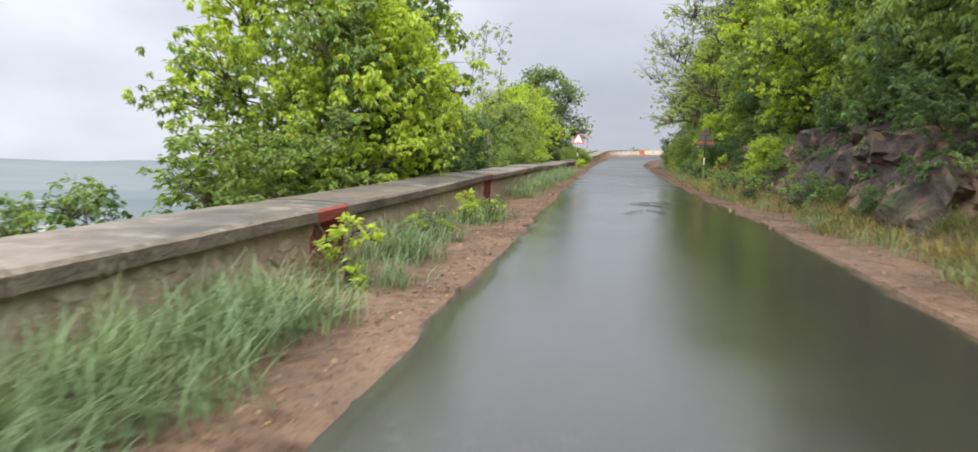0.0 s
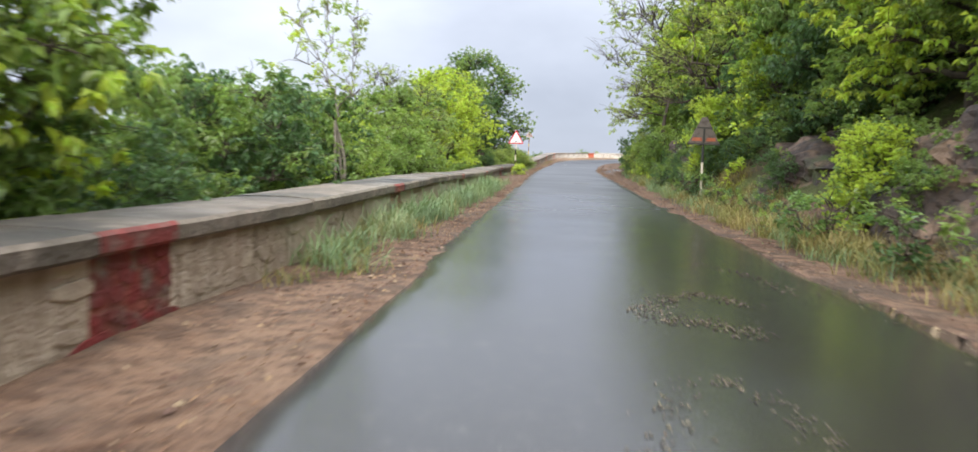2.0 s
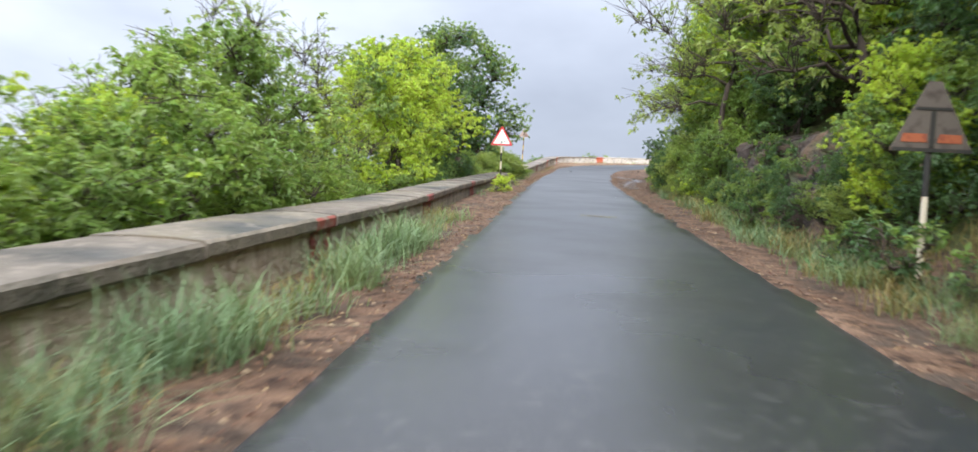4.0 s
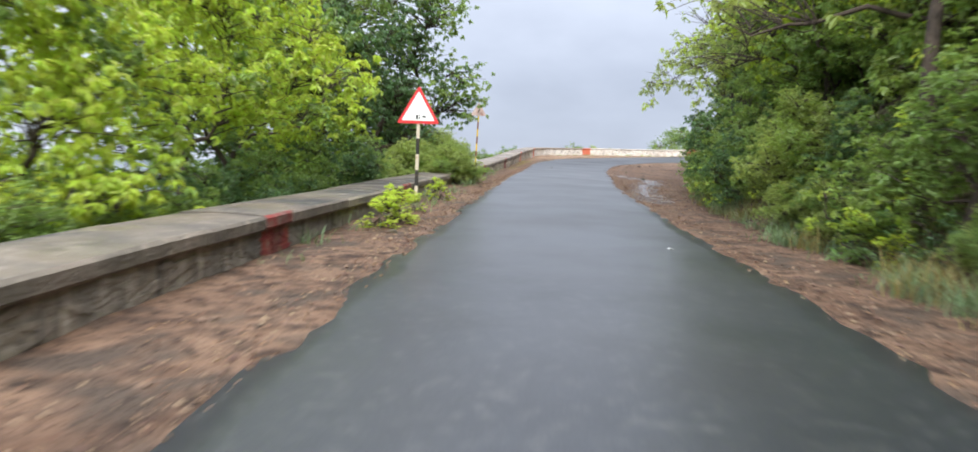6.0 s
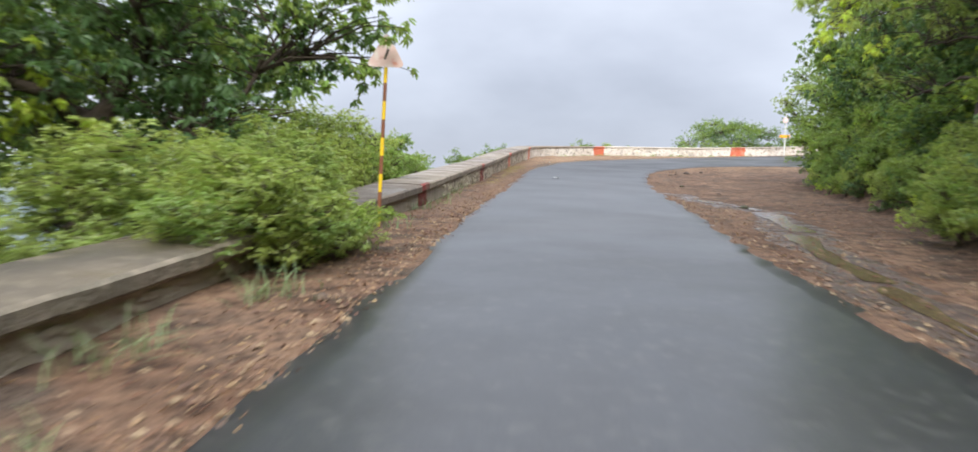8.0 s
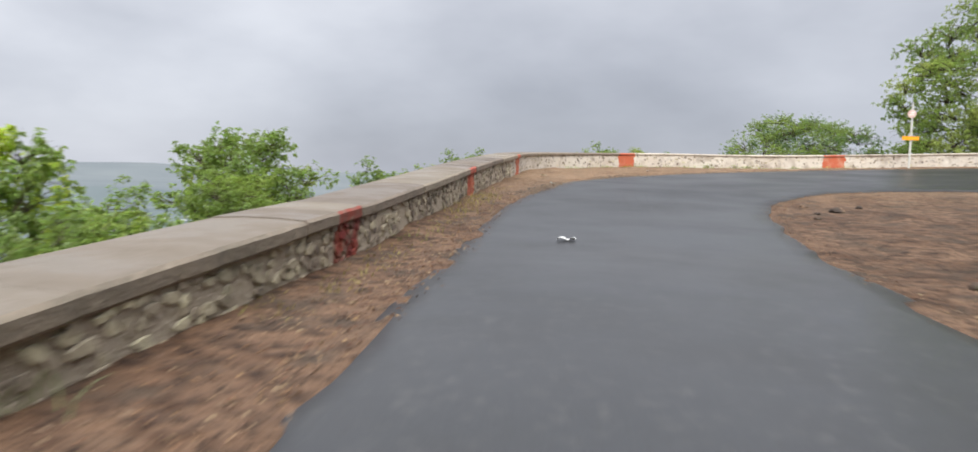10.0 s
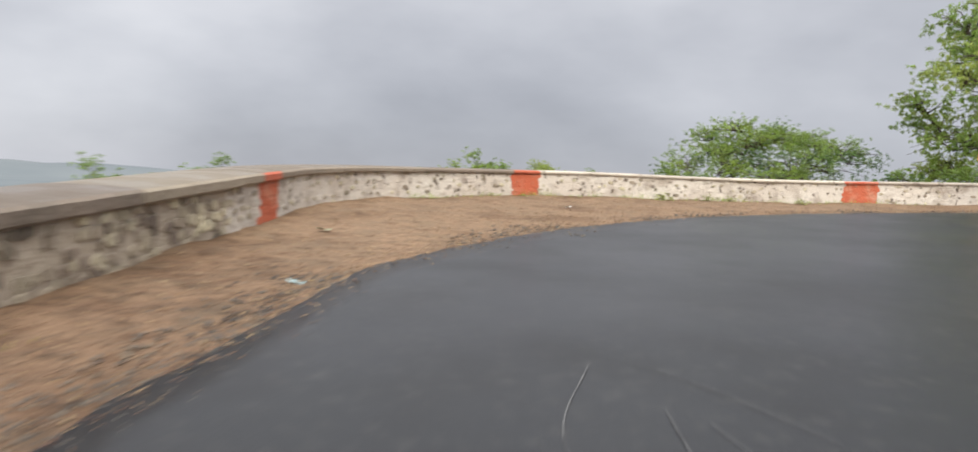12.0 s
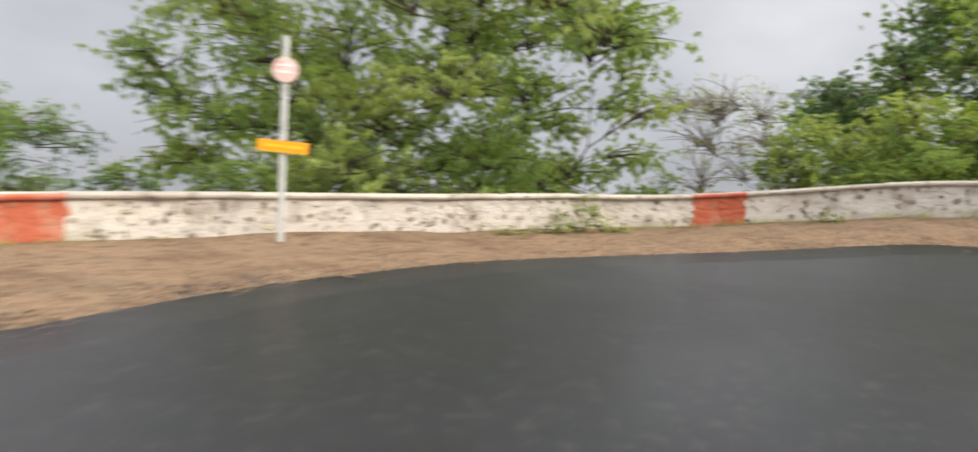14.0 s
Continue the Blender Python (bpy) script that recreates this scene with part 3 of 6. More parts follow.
def ground_z(x, y):
    x, y = np.asarray(x, float), np.asarray(y, float)
    out = signed(x, y, wall_line[::2]) - 0.9                # beyond the parapet
    inn = -signed(x, y, hill_line)                         # into the hillside
    base = road_z(x, y)
    base = base + (foot_z(x, y) - base) * np.clip((out + 0.9 + 2.8) / 2.0, 0, 1) * (y > 90)
    rough = (0.035 * fbm(x * 0.9, y * 0.9, 4, 3) + 0.015 * hash_noise(x * 4, y * 4, 9)) * np.clip(np.abs(x - np.interp(y, [60.4, 63.3, 65.8, 67.8, 70.6, 71.8, 73.6, 74.7], [2.45, 2.85, 3.15, 3.5, 3.95, 4.05, 3.65, 3.3])) * 1.6 - 0.6 + np.maximum(np.abs(y - 67.8) - 8, 0), 0.05, 1)
    o = np.maximum(out, 0)
    drop = np.minimum(0.45 * o + 0.02 * o * o, 0.5 * o + 2) + np.where(o > 8, 0.12 * (o - 8), 0)
    z = base + rough - drop
    z = np.where(o > 0.5, z + np.minimum(o, 12) * 0.10 * fbm(x * 0.25, y * 0.25, 4, 21), z)
    z = np.maximum(z, -46 + 1.5 * fbm(x * 0.01, y * 0.01, 3, 5))
    i = np.maximum(inn, 0)
    rise = np.minimum(0.85 * i, 0.5 * i + 2.5)
    rise = 30 * (1 - np.exp(-rise / 30))
    z = np.where((i > 0) & (out < 0), z + rise + np.minimum(i, 5) * 0.12 * fbm(x * 0.5, y * 0.5, 4, 33), z)
    return z


RIVULET = [(2.25, 57), (2.45, 60.4), (2.85, 63.3), (3.15, 65.8), (3.5, 67.8), (3.95, 70.6), (4.05, 71.8), (3.65, 73.6), (3.3, 74.7), (3.0, 78)]


# ---------------------------------------------------------------- ground and road
def build_ground():
    far = np.geomspace(1, 4900, 44)
    xs = np.unique(np.round(np.concatenate([-9 - far, np.arange(-9, 12.1, 0.35), np.arange(-3.2, -0.7, 0.125), np.arange(1.7, 4.3, 0.125), np.arange(12.5, 50, 1.1), 50 + far]), 3))
    ys = np.unique(np.round(np.concatenate([-14 - far, np.arange(-14, 32, 0.25), np.arange(32, 114, 0.4), 114 + far]), 3))
    gx, gy = np.meshgrid(xs, ys, indexing="ij")
    z = ground_z(gx, gy)
    # the bed under the asphalt lies a little lower
    l, r = road_line[:, :2], road_line[:, 2:]
    under = (signed(gx, gy, l[::4]) < -0.16) & (signed(gx, gy, r[::4]) > 0.16)
    # soil lies flush with the asphalt's rim
    rim = np.minimum(np.abs(signed(gx, gy, l[::4])), np.abs(signed(gx, gy, r[::4])))
    near = np.clip(1.25 - rim / 0.45, 0, 1)
    z = z * (1 - near) + (road_z(gx, gy) + np.where(gy < 32, 0.027, np.where(gy < 84, 0.021, 0.013)) + np.where(gy < 32, 0.008, np.where(gy < 84, 0.012, 0.0)) * fbm(gx * 2.4, gy * 1.5, 3, 97)) * near
    z = np.where(under, road_z(gx, gy) - 0.04, z)
    v = np.stack([gx, gy, z], -1).reshape(-1, 3)
    ny = len(ys)
    i, j = np.meshgrid(np.arange(len(xs) - 1), np.arange(ny - 1), indexing="ij")
    a = (i * ny + j).ravel()
    f = np.stack([a, a + ny, a + ny + 1, a + 1], 1)
    c = v[f].mean(1)
    out = signed(c[:, 0], c[:, 1], wall_line[::3])
    inn = -signed(c[:, 0], c[:, 1], hill_line)
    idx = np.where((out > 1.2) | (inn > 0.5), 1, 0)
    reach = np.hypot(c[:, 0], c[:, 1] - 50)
    # beyond these distances the ground takes the colours with haze painted in
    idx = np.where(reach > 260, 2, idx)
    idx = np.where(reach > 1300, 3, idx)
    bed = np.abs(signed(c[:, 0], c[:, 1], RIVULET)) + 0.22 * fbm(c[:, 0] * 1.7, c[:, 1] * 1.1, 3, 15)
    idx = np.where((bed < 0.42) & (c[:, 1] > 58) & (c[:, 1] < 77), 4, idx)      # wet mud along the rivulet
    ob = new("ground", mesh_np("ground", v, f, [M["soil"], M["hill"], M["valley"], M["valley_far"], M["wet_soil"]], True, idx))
    tagged(ob, "hill shoulder of red soil falling to a haze-coloured plain", "ground", kind="structure")


def build_road():
    l, r = road_line[:, :2], road_line[:, 2:]
    n = len(l)
    s = np.arange(n) * 0.25
    across = 15
    t = np.linspace(0, 1, across)
    d = (r - l) / np.linalg.norm(r - l, axis=1, keepdims=True)
    ragged_l = 0.045 * fbm(s * 1.6, s * 0 + 2, 5, 41)[:, None] * d
    ragged_r = 0.055 * fbm(s * 1.6, s * 0 + 7, 5, 43)[:, None] * d
    l2, r2 = l + ragged_l, r + ragged_r
    p = l2[:, None] * (1 - t)[None, :, None] + r2[:, None] * t[None, :, None]
    z = road_z(p[..., 0], p[..., 1]) + 0.022 + 0.028 * (1 - (2 * t - 1) ** 2)[None] + 0.003 * fbm(p[..., 0] * 0.8, p[..., 1] * 0.8, 3, 51)
    top = np.concatenate([p, z[..., None]], -1)
    # turned-down edges
    el, er = top[:, :1].copy(), top[:, -1:].copy()
    el[:, 0, :2] -= d * 0.05; er[:, 0, :2] += d * 0.05
    el[..., 2] -= 0.12; er[..., 2] -= 0.12
    g = np.concatenate([el, top, er], 1)
    w = across + 2
    i, j = np.meshgrid(np.arange(n - 1), np.arange(w - 1), indexing="ij")
    a = (i * w + j).ravel()
    f = np.stack([a, a + 1, a + w + 1, a + w], 1)
    idx = ((j.ravel() == 0) | (j.ravel() == w - 2)).astype(int)
    ob = new("road", mesh_np("road", g.reshape(-1, 3), f, [M["asphalt"], M["soil"]], True, idx))
    tagged(ob, "narrow wet dark asphalt hill road with ragged edges", "road", kind="structure")


def build_puddle(name, outline, lift, label):
    """A thin sheet of standing water with an uneven rim."""
    o = spline(outline + outline[:1], 0.3)[:-1]
    k = np.arange(len(o))
    o = o + 0.045 * np.stack([fbm(k * 0.55, k * 0 + 1, 4, 61), fbm(k * 0.55, k * 0 + 5, 4, 62)], 1)
    c = o.mean(0)
    rings = [c + (o - c) * q for q in (1.0, 0.97, 0.75, 0.5, 0.25)]
    v = np.vstack([np.column_stack([q, road_z(q[:, 0], q[:, 1]) + lift]) for i, q in enumerate(rings)])
    n = len(o)
    a = np.arange(n)
    f = [np.vstack([np.stack([i * n + a, i * n + (a + 1) % n, (i + 1) * n + (a + 1) % n, (i + 1) * n + a], 1) for i in range(4)])]
    mid = len(v)
    v = np.vstack([v, [c[0], c[1], float(road_z(c[0], c[1])) + lift]])
    f.append(np.stack([4 * n + a, 4 * n + (a + 1) % n, np.full(n, mid)], 1))
    tagged(new(name, mesh_np(name, v, f, M["water"], True)), label, "puddle")


build_ground()
build_road()

build_puddle("puddle", [(2.72, 63.4), (2.90, 63.3), (3.06, 64.6), (3.20, 65.8), (3.46, 67.4), (3.30, 67.5), (3.00, 66.2), (2.82, 65.0)], 0.008,
             "shallow rivulet of rainwater over red soil")
build_puddle("puddle", [(3.42, 67.9), (3.62, 67.8), (3.92, 69.6), (4.1, 71.4), (3.94, 71.5), (3.66, 69.8)], 0.008,
             "shallow rivulet of rainwater over red soil")
build_puddle("puddle", [(3.98, 71.9), (4.12, 72.0), (3.72, 73.6), (3.32, 74.7), (3.28, 74.55), (3.64, 73.4)], 0.008,
             "shallow rivulet of rainwater over red soil")
build_puddle("puddle", [(2.40, 60.4), (2.52, 60.3), (2.68, 61.6), (2.84, 62.6), (2.86, 63.05), (2.74, 63.1), (2.62, 62.4), (2.50, 61.4)], 0.008,
             "narrow trickle of rainwater beside the asphalt")


# ---------------------------------------------------------------- parapet
seg = np.diff(wall_line, axis=0)
wall_s = np.concatenate([[0], np.cumsum(np.hypot(seg[:, 0], seg[:, 1]))])


def wall_at(s):
    """Point of the front face, direction along it and outward normal, at a length s."""
    s = np.asarray(s, float)
    p = np.stack([np.interp(s, wall_s, wall_line[:, k]) for k in (0, 1)], -1)
    q = np.stack([np.interp(s + 0.2, wall_s, wall_line[:, k]) for k in (0, 1)], -1)
    o = np.stack([np.interp(s - 0.2, wall_s, wall_line[:, k]) for k in (0, 1)], -1)
    d = q - o
    d = d / np.linalg.norm(d, axis=-1, keepdims=True)
    return p, d, np.stack([-d[..., 1], d[..., 0]], -1)


def wall_near(x, y):
    return float(wall_s[np.argmin(np.hypot(wall_line[:, 0] - x, wall_line[:, 1] - y))])


# the coping's height over the ground, by y along the climb and at two points of the bend
climb = wall_line[(wall_line[:, 0] < -0.95) & (wall_line[:, 1] < 100)]
HEIGHT_Y = [0, 12, 15.5, 18, 21, 28, 36, 40, 46, 52, 60, 65, 72, 80, 86, 90, 93, 98]
height_s = [wall_near(float(np.interp(y, climb[:, 1], climb[:, 0])), y) for y in HEIGHT_Y] + [wall_near(-0.2, 102.7), wall_near(3.2, 105.95)]


def wall_height(s):
    return np.interp(s, height_s, [0.61, 0.63, 0.665, 0.64, 0.605, 0.60, 0.47, 0.43, 0.44, 0.38, 0.345, 0.36, 0.43, 0.53, 0.575, 0.615, 0.635, 0.645, 0.61, 0.585])


WALL_WIDTH = 0.92
# middles and widths of the painted marker bands
BANDS = [(wall_near(x, y), w) for x, y, w in ((-2.9, 7.15, 0.85), (-2.8, 16.45, 0.9), (-2.85, 24.25, 0.8), (-2.9, 33.0, 0.8), (-2.95, 39.7, 0.8),
                                             (-2.98, 47.45, 0.8), (-3.0, 55.4, 0.9), (-2.63, 70.6, 0.85), (-2.35, 81.05, 0.9),
                                             (-1.85, 89.6, 0.85), (-1.2, 98.4, 0.8), (3.2, 105.95, 0.78), (12.4, 107.65, 0.88),
                                             (21.65, 102.5, 0.95), (22.75, 95.5, 0.9))]
S_WHITE = wall_near(-1.35, 96.8)
S_OLD = wall_near(-2.57, 73)
S_RED = wall_near(-2.05, 87.5)
S_CAP_WHITE = wall_near(3.7, 106.2)
S_FROM, S_TO = wall_near(-2.8, -6), wall_near(23.2, 92)


def cap_at(s):
    """Thickness of the coping: heavy slabs on the climb, a thin lip on the whitewashed bend."""
    return np.interp(s, [S_WHITE - 3, S_CAP_WHITE], [0.145, 0.075])


def in_band(s):
    return any(abs(s - m) < w / 2 for m, w in BANDS)


def build_parapet():
    wall = tagged(new("parapet_wall"), "low rubble-stone parapet wall with concrete coping and red marker bands", "wall", kind="structure")
    cuts = sorted({round(v, 3) for v in np.arange(0, wall_s[-1], 0.5)} | {round(m + k * w / 2, 3) for m, w in BANDS for k in (-1, 1)})
    s = np.array(cuts)
    p, d, n = wall_at(s)
    z = foot_z(p[:, 0], p[:, 1])
    top = z + wall_height(s) - cap_at(s) + 0.01
    wob = 0.015 * fbm(s * 0.7, s * 0, 3, 71)
    rows = [np.column_stack([p + n * (0.05 + wob)[:, None], z - 0.6]), np.column_stack([p + n * (0.06 + wob)[:, None], top]),
            np.column_stack([p + n * (WALL_WIDTH - 0.06), top]), np.column_stack([p + n * WALL_WIDTH, z - 2.2])]
    v = np.stack(rows, 1)
    i, j = np.meshgrid(np.arange(len(s) - 1), np.arange(3), indexing="ij")
    a = (i * 4 + j).ravel()
    f = np.stack([a, a + 1, a + 5, a + 4], 1)[:, ::-1]
    mid = (s[:-1] + s[1:]) / 2
    idx = np.repeat([(2 if m > S_RED else 3) if in_band(m) else 1 if m > S_WHITE else 0 for m in mid], 3)
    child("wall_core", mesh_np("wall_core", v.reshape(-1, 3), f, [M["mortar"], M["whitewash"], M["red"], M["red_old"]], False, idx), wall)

    # coping slabs, cut at the painted bands
    rng = random.Random(5)
    edges, q = [], S_FROM
    marks = sorted(m + k * w / 2 for m, w in BANDS for k in (-1, 1))
    while q < S_TO:
        step = rng.uniform(2.2, 3.4)
        nxt = [m for m in marks if q + 0.05 < m < q + step + 0.7]
        e = nxt[0] if nxt else q + step
        edges.append((q, e)); q = e
    for q, e in edges:
        k = max(2, int((e - q) / 0.16) + 1)
        t = np.linspace(q + 0.006, e - 0.006, k)
        p, d, n = wall_at(t)
        lift = rng.uniform(-0.008, 0.008)
        zt = foot_z(p[:, 0], p[:, 1]) + wall_height(t) + lift
        out = rng.uniform(-0.01, 0.01)
        chip = 0.009 * hash_noise(t * 3.1, t * 0, 81) + 0.02 * np.abs(hash_noise(t * 9.7, t * 0, 82))
        cap = float(cap_at((q + e) / 2))
        prof = [(0.0 + out, -cap), (-0.012 + out, -cap + 0.02), (-0.012 + out, -0.03), (0.02 + out, -0.004), (0.3, 0.012), (0.62, 0.012), (WALL_WIDTH, -0.004), (WALL_WIDTH + 0.03, -0.03), (WALL_WIDTH + 0.03, -cap)]
        v = np.stack([np.column_stack([p + n * (a + (chip if a < 0.1 else 0 * chip))[:, None], zt + b]) for a, b in prof], 1)
        w = len(prof)
        i, j = np.meshgrid(np.arange(k - 1), np.arange(w), indexing="ij")
        a0, a1 = (i * w + j).ravel(), (i * w + (j + 1) % w).ravel()
        f = np.stack([a0, a0 + w, a1 + w, a1], 1)
        ends = np.array([list(range(w)), list(range((k - 1) * w, k * w))[::-1]])
        m = (q + e) / 2
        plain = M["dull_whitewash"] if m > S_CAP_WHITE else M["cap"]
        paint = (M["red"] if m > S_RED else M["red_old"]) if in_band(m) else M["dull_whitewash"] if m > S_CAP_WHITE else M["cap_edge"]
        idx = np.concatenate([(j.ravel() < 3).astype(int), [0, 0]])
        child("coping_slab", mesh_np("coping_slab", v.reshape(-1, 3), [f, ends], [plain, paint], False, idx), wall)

    # rubble stones: a few shapes, proud of the mortar
    shapes = []
    for sh in range(14):
        r = random.Random(100 + sh)
        k = 7
        ang = [2 * math.pi * (i + r.uniform(-0.25, 0.25)) / k for i in range(k)]
        ex = r.uniform(1.9, 2.7)
        sup = [1 / max(abs(math.cos(g)) ** ex + abs(math.sin(g)) ** ex, 1e-3) ** (1 / ex) * r.uniform(0.78, 1.05) for g in ang]
        ring = np.array([(math.cos(g) * q, math.sin(g) * q) for g, q in zip(ang, sup)]) * 0.5
        depth = [(1.0, 0.0), (0.98, 0.6), (0.9, 1.0)]
        v = np.vstack([np.column_stack([ring[:, 0] * q, np.full(k, -h * r.uniform(0.8, 1.2)), ring[:, 1] * q]) for q, h in depth])
        a = np.arange(k)
        f = [np.vstack([np.stack([i * k + a, i * k + (a + 1) % k, (i + 1) * k + (a + 1) % k, (i + 1) * k + a], 1) for i in range(2)]),
             np.array([[2 * k + i for i in range(k)]])]
        shapes.append((v, f))
    keys = {}
    for name in ("masonry", "old_masonry", "whitewash", "red", "red_old"):
        keys[name] = [mesh_np("stone", v, f, M[name]) for v, f in shapes]
    rest = {n: ([], [], [], 0) for n in keys}
    near0, near1 = wall_near(-2.35, 80), wall_near(-1.5, 95.5)
    rr = random.Random(9)
    single = 0
    for row in range(5):
        q = S_FROM + rr.uniform(0, 0.2)
        while q < S_TO:
            old = q < S_OLD
            w = rr.uniform(0.14, 0.46) if old else rr.uniform(0.07, 0.27)
            m = q + w / 2
            q += w + rr.uniform(0.0, 0.03)
            p, d, n = wall_at(m)
            hh = float(wall_height(m)) - float(cap_at(m))
            rh = (hh + 0.08) / 5
            zc = float(foot_z(p[0], p[1])) - 0.06 + rh * (row + 0.5) + rr.uniform(-0.03, 0.03)
            bare = 0.0 if m < S_WHITE else 0.52 if m < S_CAP_WHITE else 0.66
            kind = ("red" if m > S_RED else "red_old") if in_band(m) else ("whitewash" if rr.random() < bare else "old_masonry" if old else "masonry")
            small = rr.uniform(0.45, 0.8) if bare and kind == "masonry" else 1.0
            sx, sz, sy = w * small * rr.uniform(0.95, 1.12), min(rh * rr.uniform(0.9, 1.3), w * 1.4) * small, (rr.uniform(0.001, 0.0045) if old else rr.uniform(0.002, 0.006) if kind in ("whitewash", "red") else rr.uniform(0.006, 0.02))
            tilt = rr.uniform(-0.9, 0.9) if w < 0.18 else rr.uniform(-0.35, 0.35)
            pos = p + n * (0.05 + 0.012 * float(fbm(np.array([m * 0.7]), np.array([0.0]), 3, 71)[0]))
            mat = Matrix(((d[0], n[0], 0, pos[0]), (d[1], n[1], 0, pos[1]), (0, 0, 1, zc), (0, 0, 0, 1))) @ Matrix.Rotation(tilt, 4, "Y") @ Matrix.Diagonal((sx, sy, sz, 1))
            sh = rr.randrange(14)
            if rr.random() < (0.6 if old else 0.3) and not in_band(m):      # plastered over
                continue
            if near0 < m < near1 and single < 298:
                single += 1
                ob = child("stone", keys[kind][sh], wall)
                ob.matrix_basis = mat
            else:
                vs, f4, f7, off = rest[kind]
                v = shapes[sh][0] @ np.array(mat.to_3x3()).T + np.array(mat.translation)
                vs.append(v); f4.append(shapes[sh][1][0] + off); f7.append(shapes[sh][1][1] + off)
                rest[kind] = (vs, f4, f7, off + len(v))
    for kind, (vs, f4, f7, off) in rest.items():
        if vs:
            ob = child("stones", mesh_np("stones", np.vstack(vs), [np.vstack(f4), np.vstack(f7)], M[kind]), wall)
            tagged(ob, kind="stuff")


build_parapet()


# ---------------------------------------------------------------- rock faces
def build_rock(y0, y1, x0, height, lean, seed):
    """A face of tilted strata that bends back into the slope at its top."""
    ny, nh = int((y1 - y0) / 0.09), int((height + 2.0) / 0.08)
    yy, hh = np.meshgrid(np.linspace(y0, y1, ny), np.linspace(0, height + 2.0, nh), indexing="ij")
    fade = np.clip(np.minimum(yy - y0, y1 - yy) / 3.0, 0, 1)
    top = height * (0.55 + 0.45 * fade) * (0.85 + 0.25 * hash_noise(yy * 0.4, yy * 0, seed))
    up_ = np.minimum(hh, top)
    back = np.maximum(hh - top, 0)
    strat = hh * 1.05 + yy * 0.5 + 1.3 * fbm(yy * 0.3, hh * 0.3, 3, seed)
    step = np.floor(strat) + np.clip((strat - np.floor(strat)) * 5 - 2, 0, 1)
    fine = strat * 3.3
    fstep = np.floor(fine) + np.clip((fine - np.floor(fine)) * 4 - 1.5, 0, 1)
    joint = np.floor(yy * 1.15 + np.floor(strat) * 0.43 + 0.35 * fbm(yy * 0.9, hh * 0.9, 2, seed + 3))
    block = 0.15 * hash_noise(np.floor(strat) * 7.31 + 0.5, joint * 3.17 + 0.5, seed + 4)
    sub = 0.05 * hash_noise(np.floor(fine) * 5.7 + 0.5, np.floor(yy * 3.1 + np.floor(fine) * 0.61) * 2.3 + 0.5, seed + 6)
    x = (x0 + lean * up_ + back * 1.1 + 0.15 * (strat - step) + 0.03 * (fine - fstep) + block + sub + 0.45 * fbm(yy * 0.35, hh * 0.45, 4, seed + 5)
         + 0.15 * fbm(yy * 1.3, hh * 1.5, 4, seed + 9) + (1 - fade) * 1.6)
    z = road_z(x, yy) - 0.25 + up_ + 0.25 * back + 0.08 * fbm(yy * 1.5, hh * 1.5, 3, seed + 2)
    v = np.stack([x, yy, z], -1).reshape(-1, 3)
    i, j = np.meshgrid(np.arange(ny - 1), np.arange(nh - 1), indexing="ij")
    a = (i * nh + j).ravel()
    f = np.stack([a, a + 1, a + nh + 1, a + nh], 1)
    ob = tagged(new("rock_outcrop"), "dark purplish-brown layered rock face in the hillside", "rock", group="roadside rock")
    child("rock_face", mesh_np("rock_face", v, f, M["rock"], False), ob)
    rk = random.Random(seed)
    for k in range(7):                                # loosened slabs standing out of the face
        a, b = rk.randrange(ny // 6, ny * 5 // 6), rk.randrange(2, nh // 2)
        c = Vector((x[a, b] + 0.05, yy[a, b], z[a, b]))
        bm = bmesh.new()
        bmesh.ops.create_cube(bm, size=1)
        bmesh.ops.subdivide_edges(bm, edges=bm.edges[:], cuts=2, use_grid_fill=True)
        for w in bm.verts:
            w.co += Vector((noise.noise(w.co * 2 + c), noise.noise(w.co * 2 - c), noise.noise(w.co * 2 + c * 3))) * 0.16
        slab_ob = part("rock_slab", bm, M["rock"], ob)
        slab_ob.matrix_basis = Matrix.Translation(c) @ pose(0, 0, 0, 28 + rk.uniform(-8, 8), rk.uniform(-15, 15), rk.uniform(-15, 15)) @ Matrix.Diagonal((rk.uniform(0.3, 0.6), rk.uniform(0.5, 1.1), rk.uniform(0.15, 0.35), 1))


build_rock(9, 29, 4.5, 2.3, 0.45, 1)
build_rock(35.5, 50, 4.15, 2.2, 0.45, 2)
build_rock(25.5, 35.5, 4.15, 1.9, 0.5, 3)


# ---------------------------------------------------------------- plants
def leaf_cards(pos, axis, normal, length, width, fold=0.25):
    """Four-cornered leaves folded along the midrib."""
    axis = axis / (np.linalg.norm(axis, axis=1, keepdims=True) + 1e-9)
    sidev = np.cross(axis, normal)
    sidev /= np.linalg.norm(sidev, axis=1, keepdims=True) + 1e-9
    nn = np.cross(sidev, axis)
    L, Wd = length[:, None], width[:, None]
    b = pos
    m = pos + axis * L * 0.45
    t = pos + axis * L - nn * L * 0.12
    v = np.stack([b, m + sidev * Wd * 0.5 + nn * Wd * fold, t, m - sidev * Wd * 0.5 + nn * Wd * fold], 1).reshape(-1, 3)
    a = np.arange(len(pos))[:, None] * 4
    return v, a + np.array([[0, 1, 2, 3]])


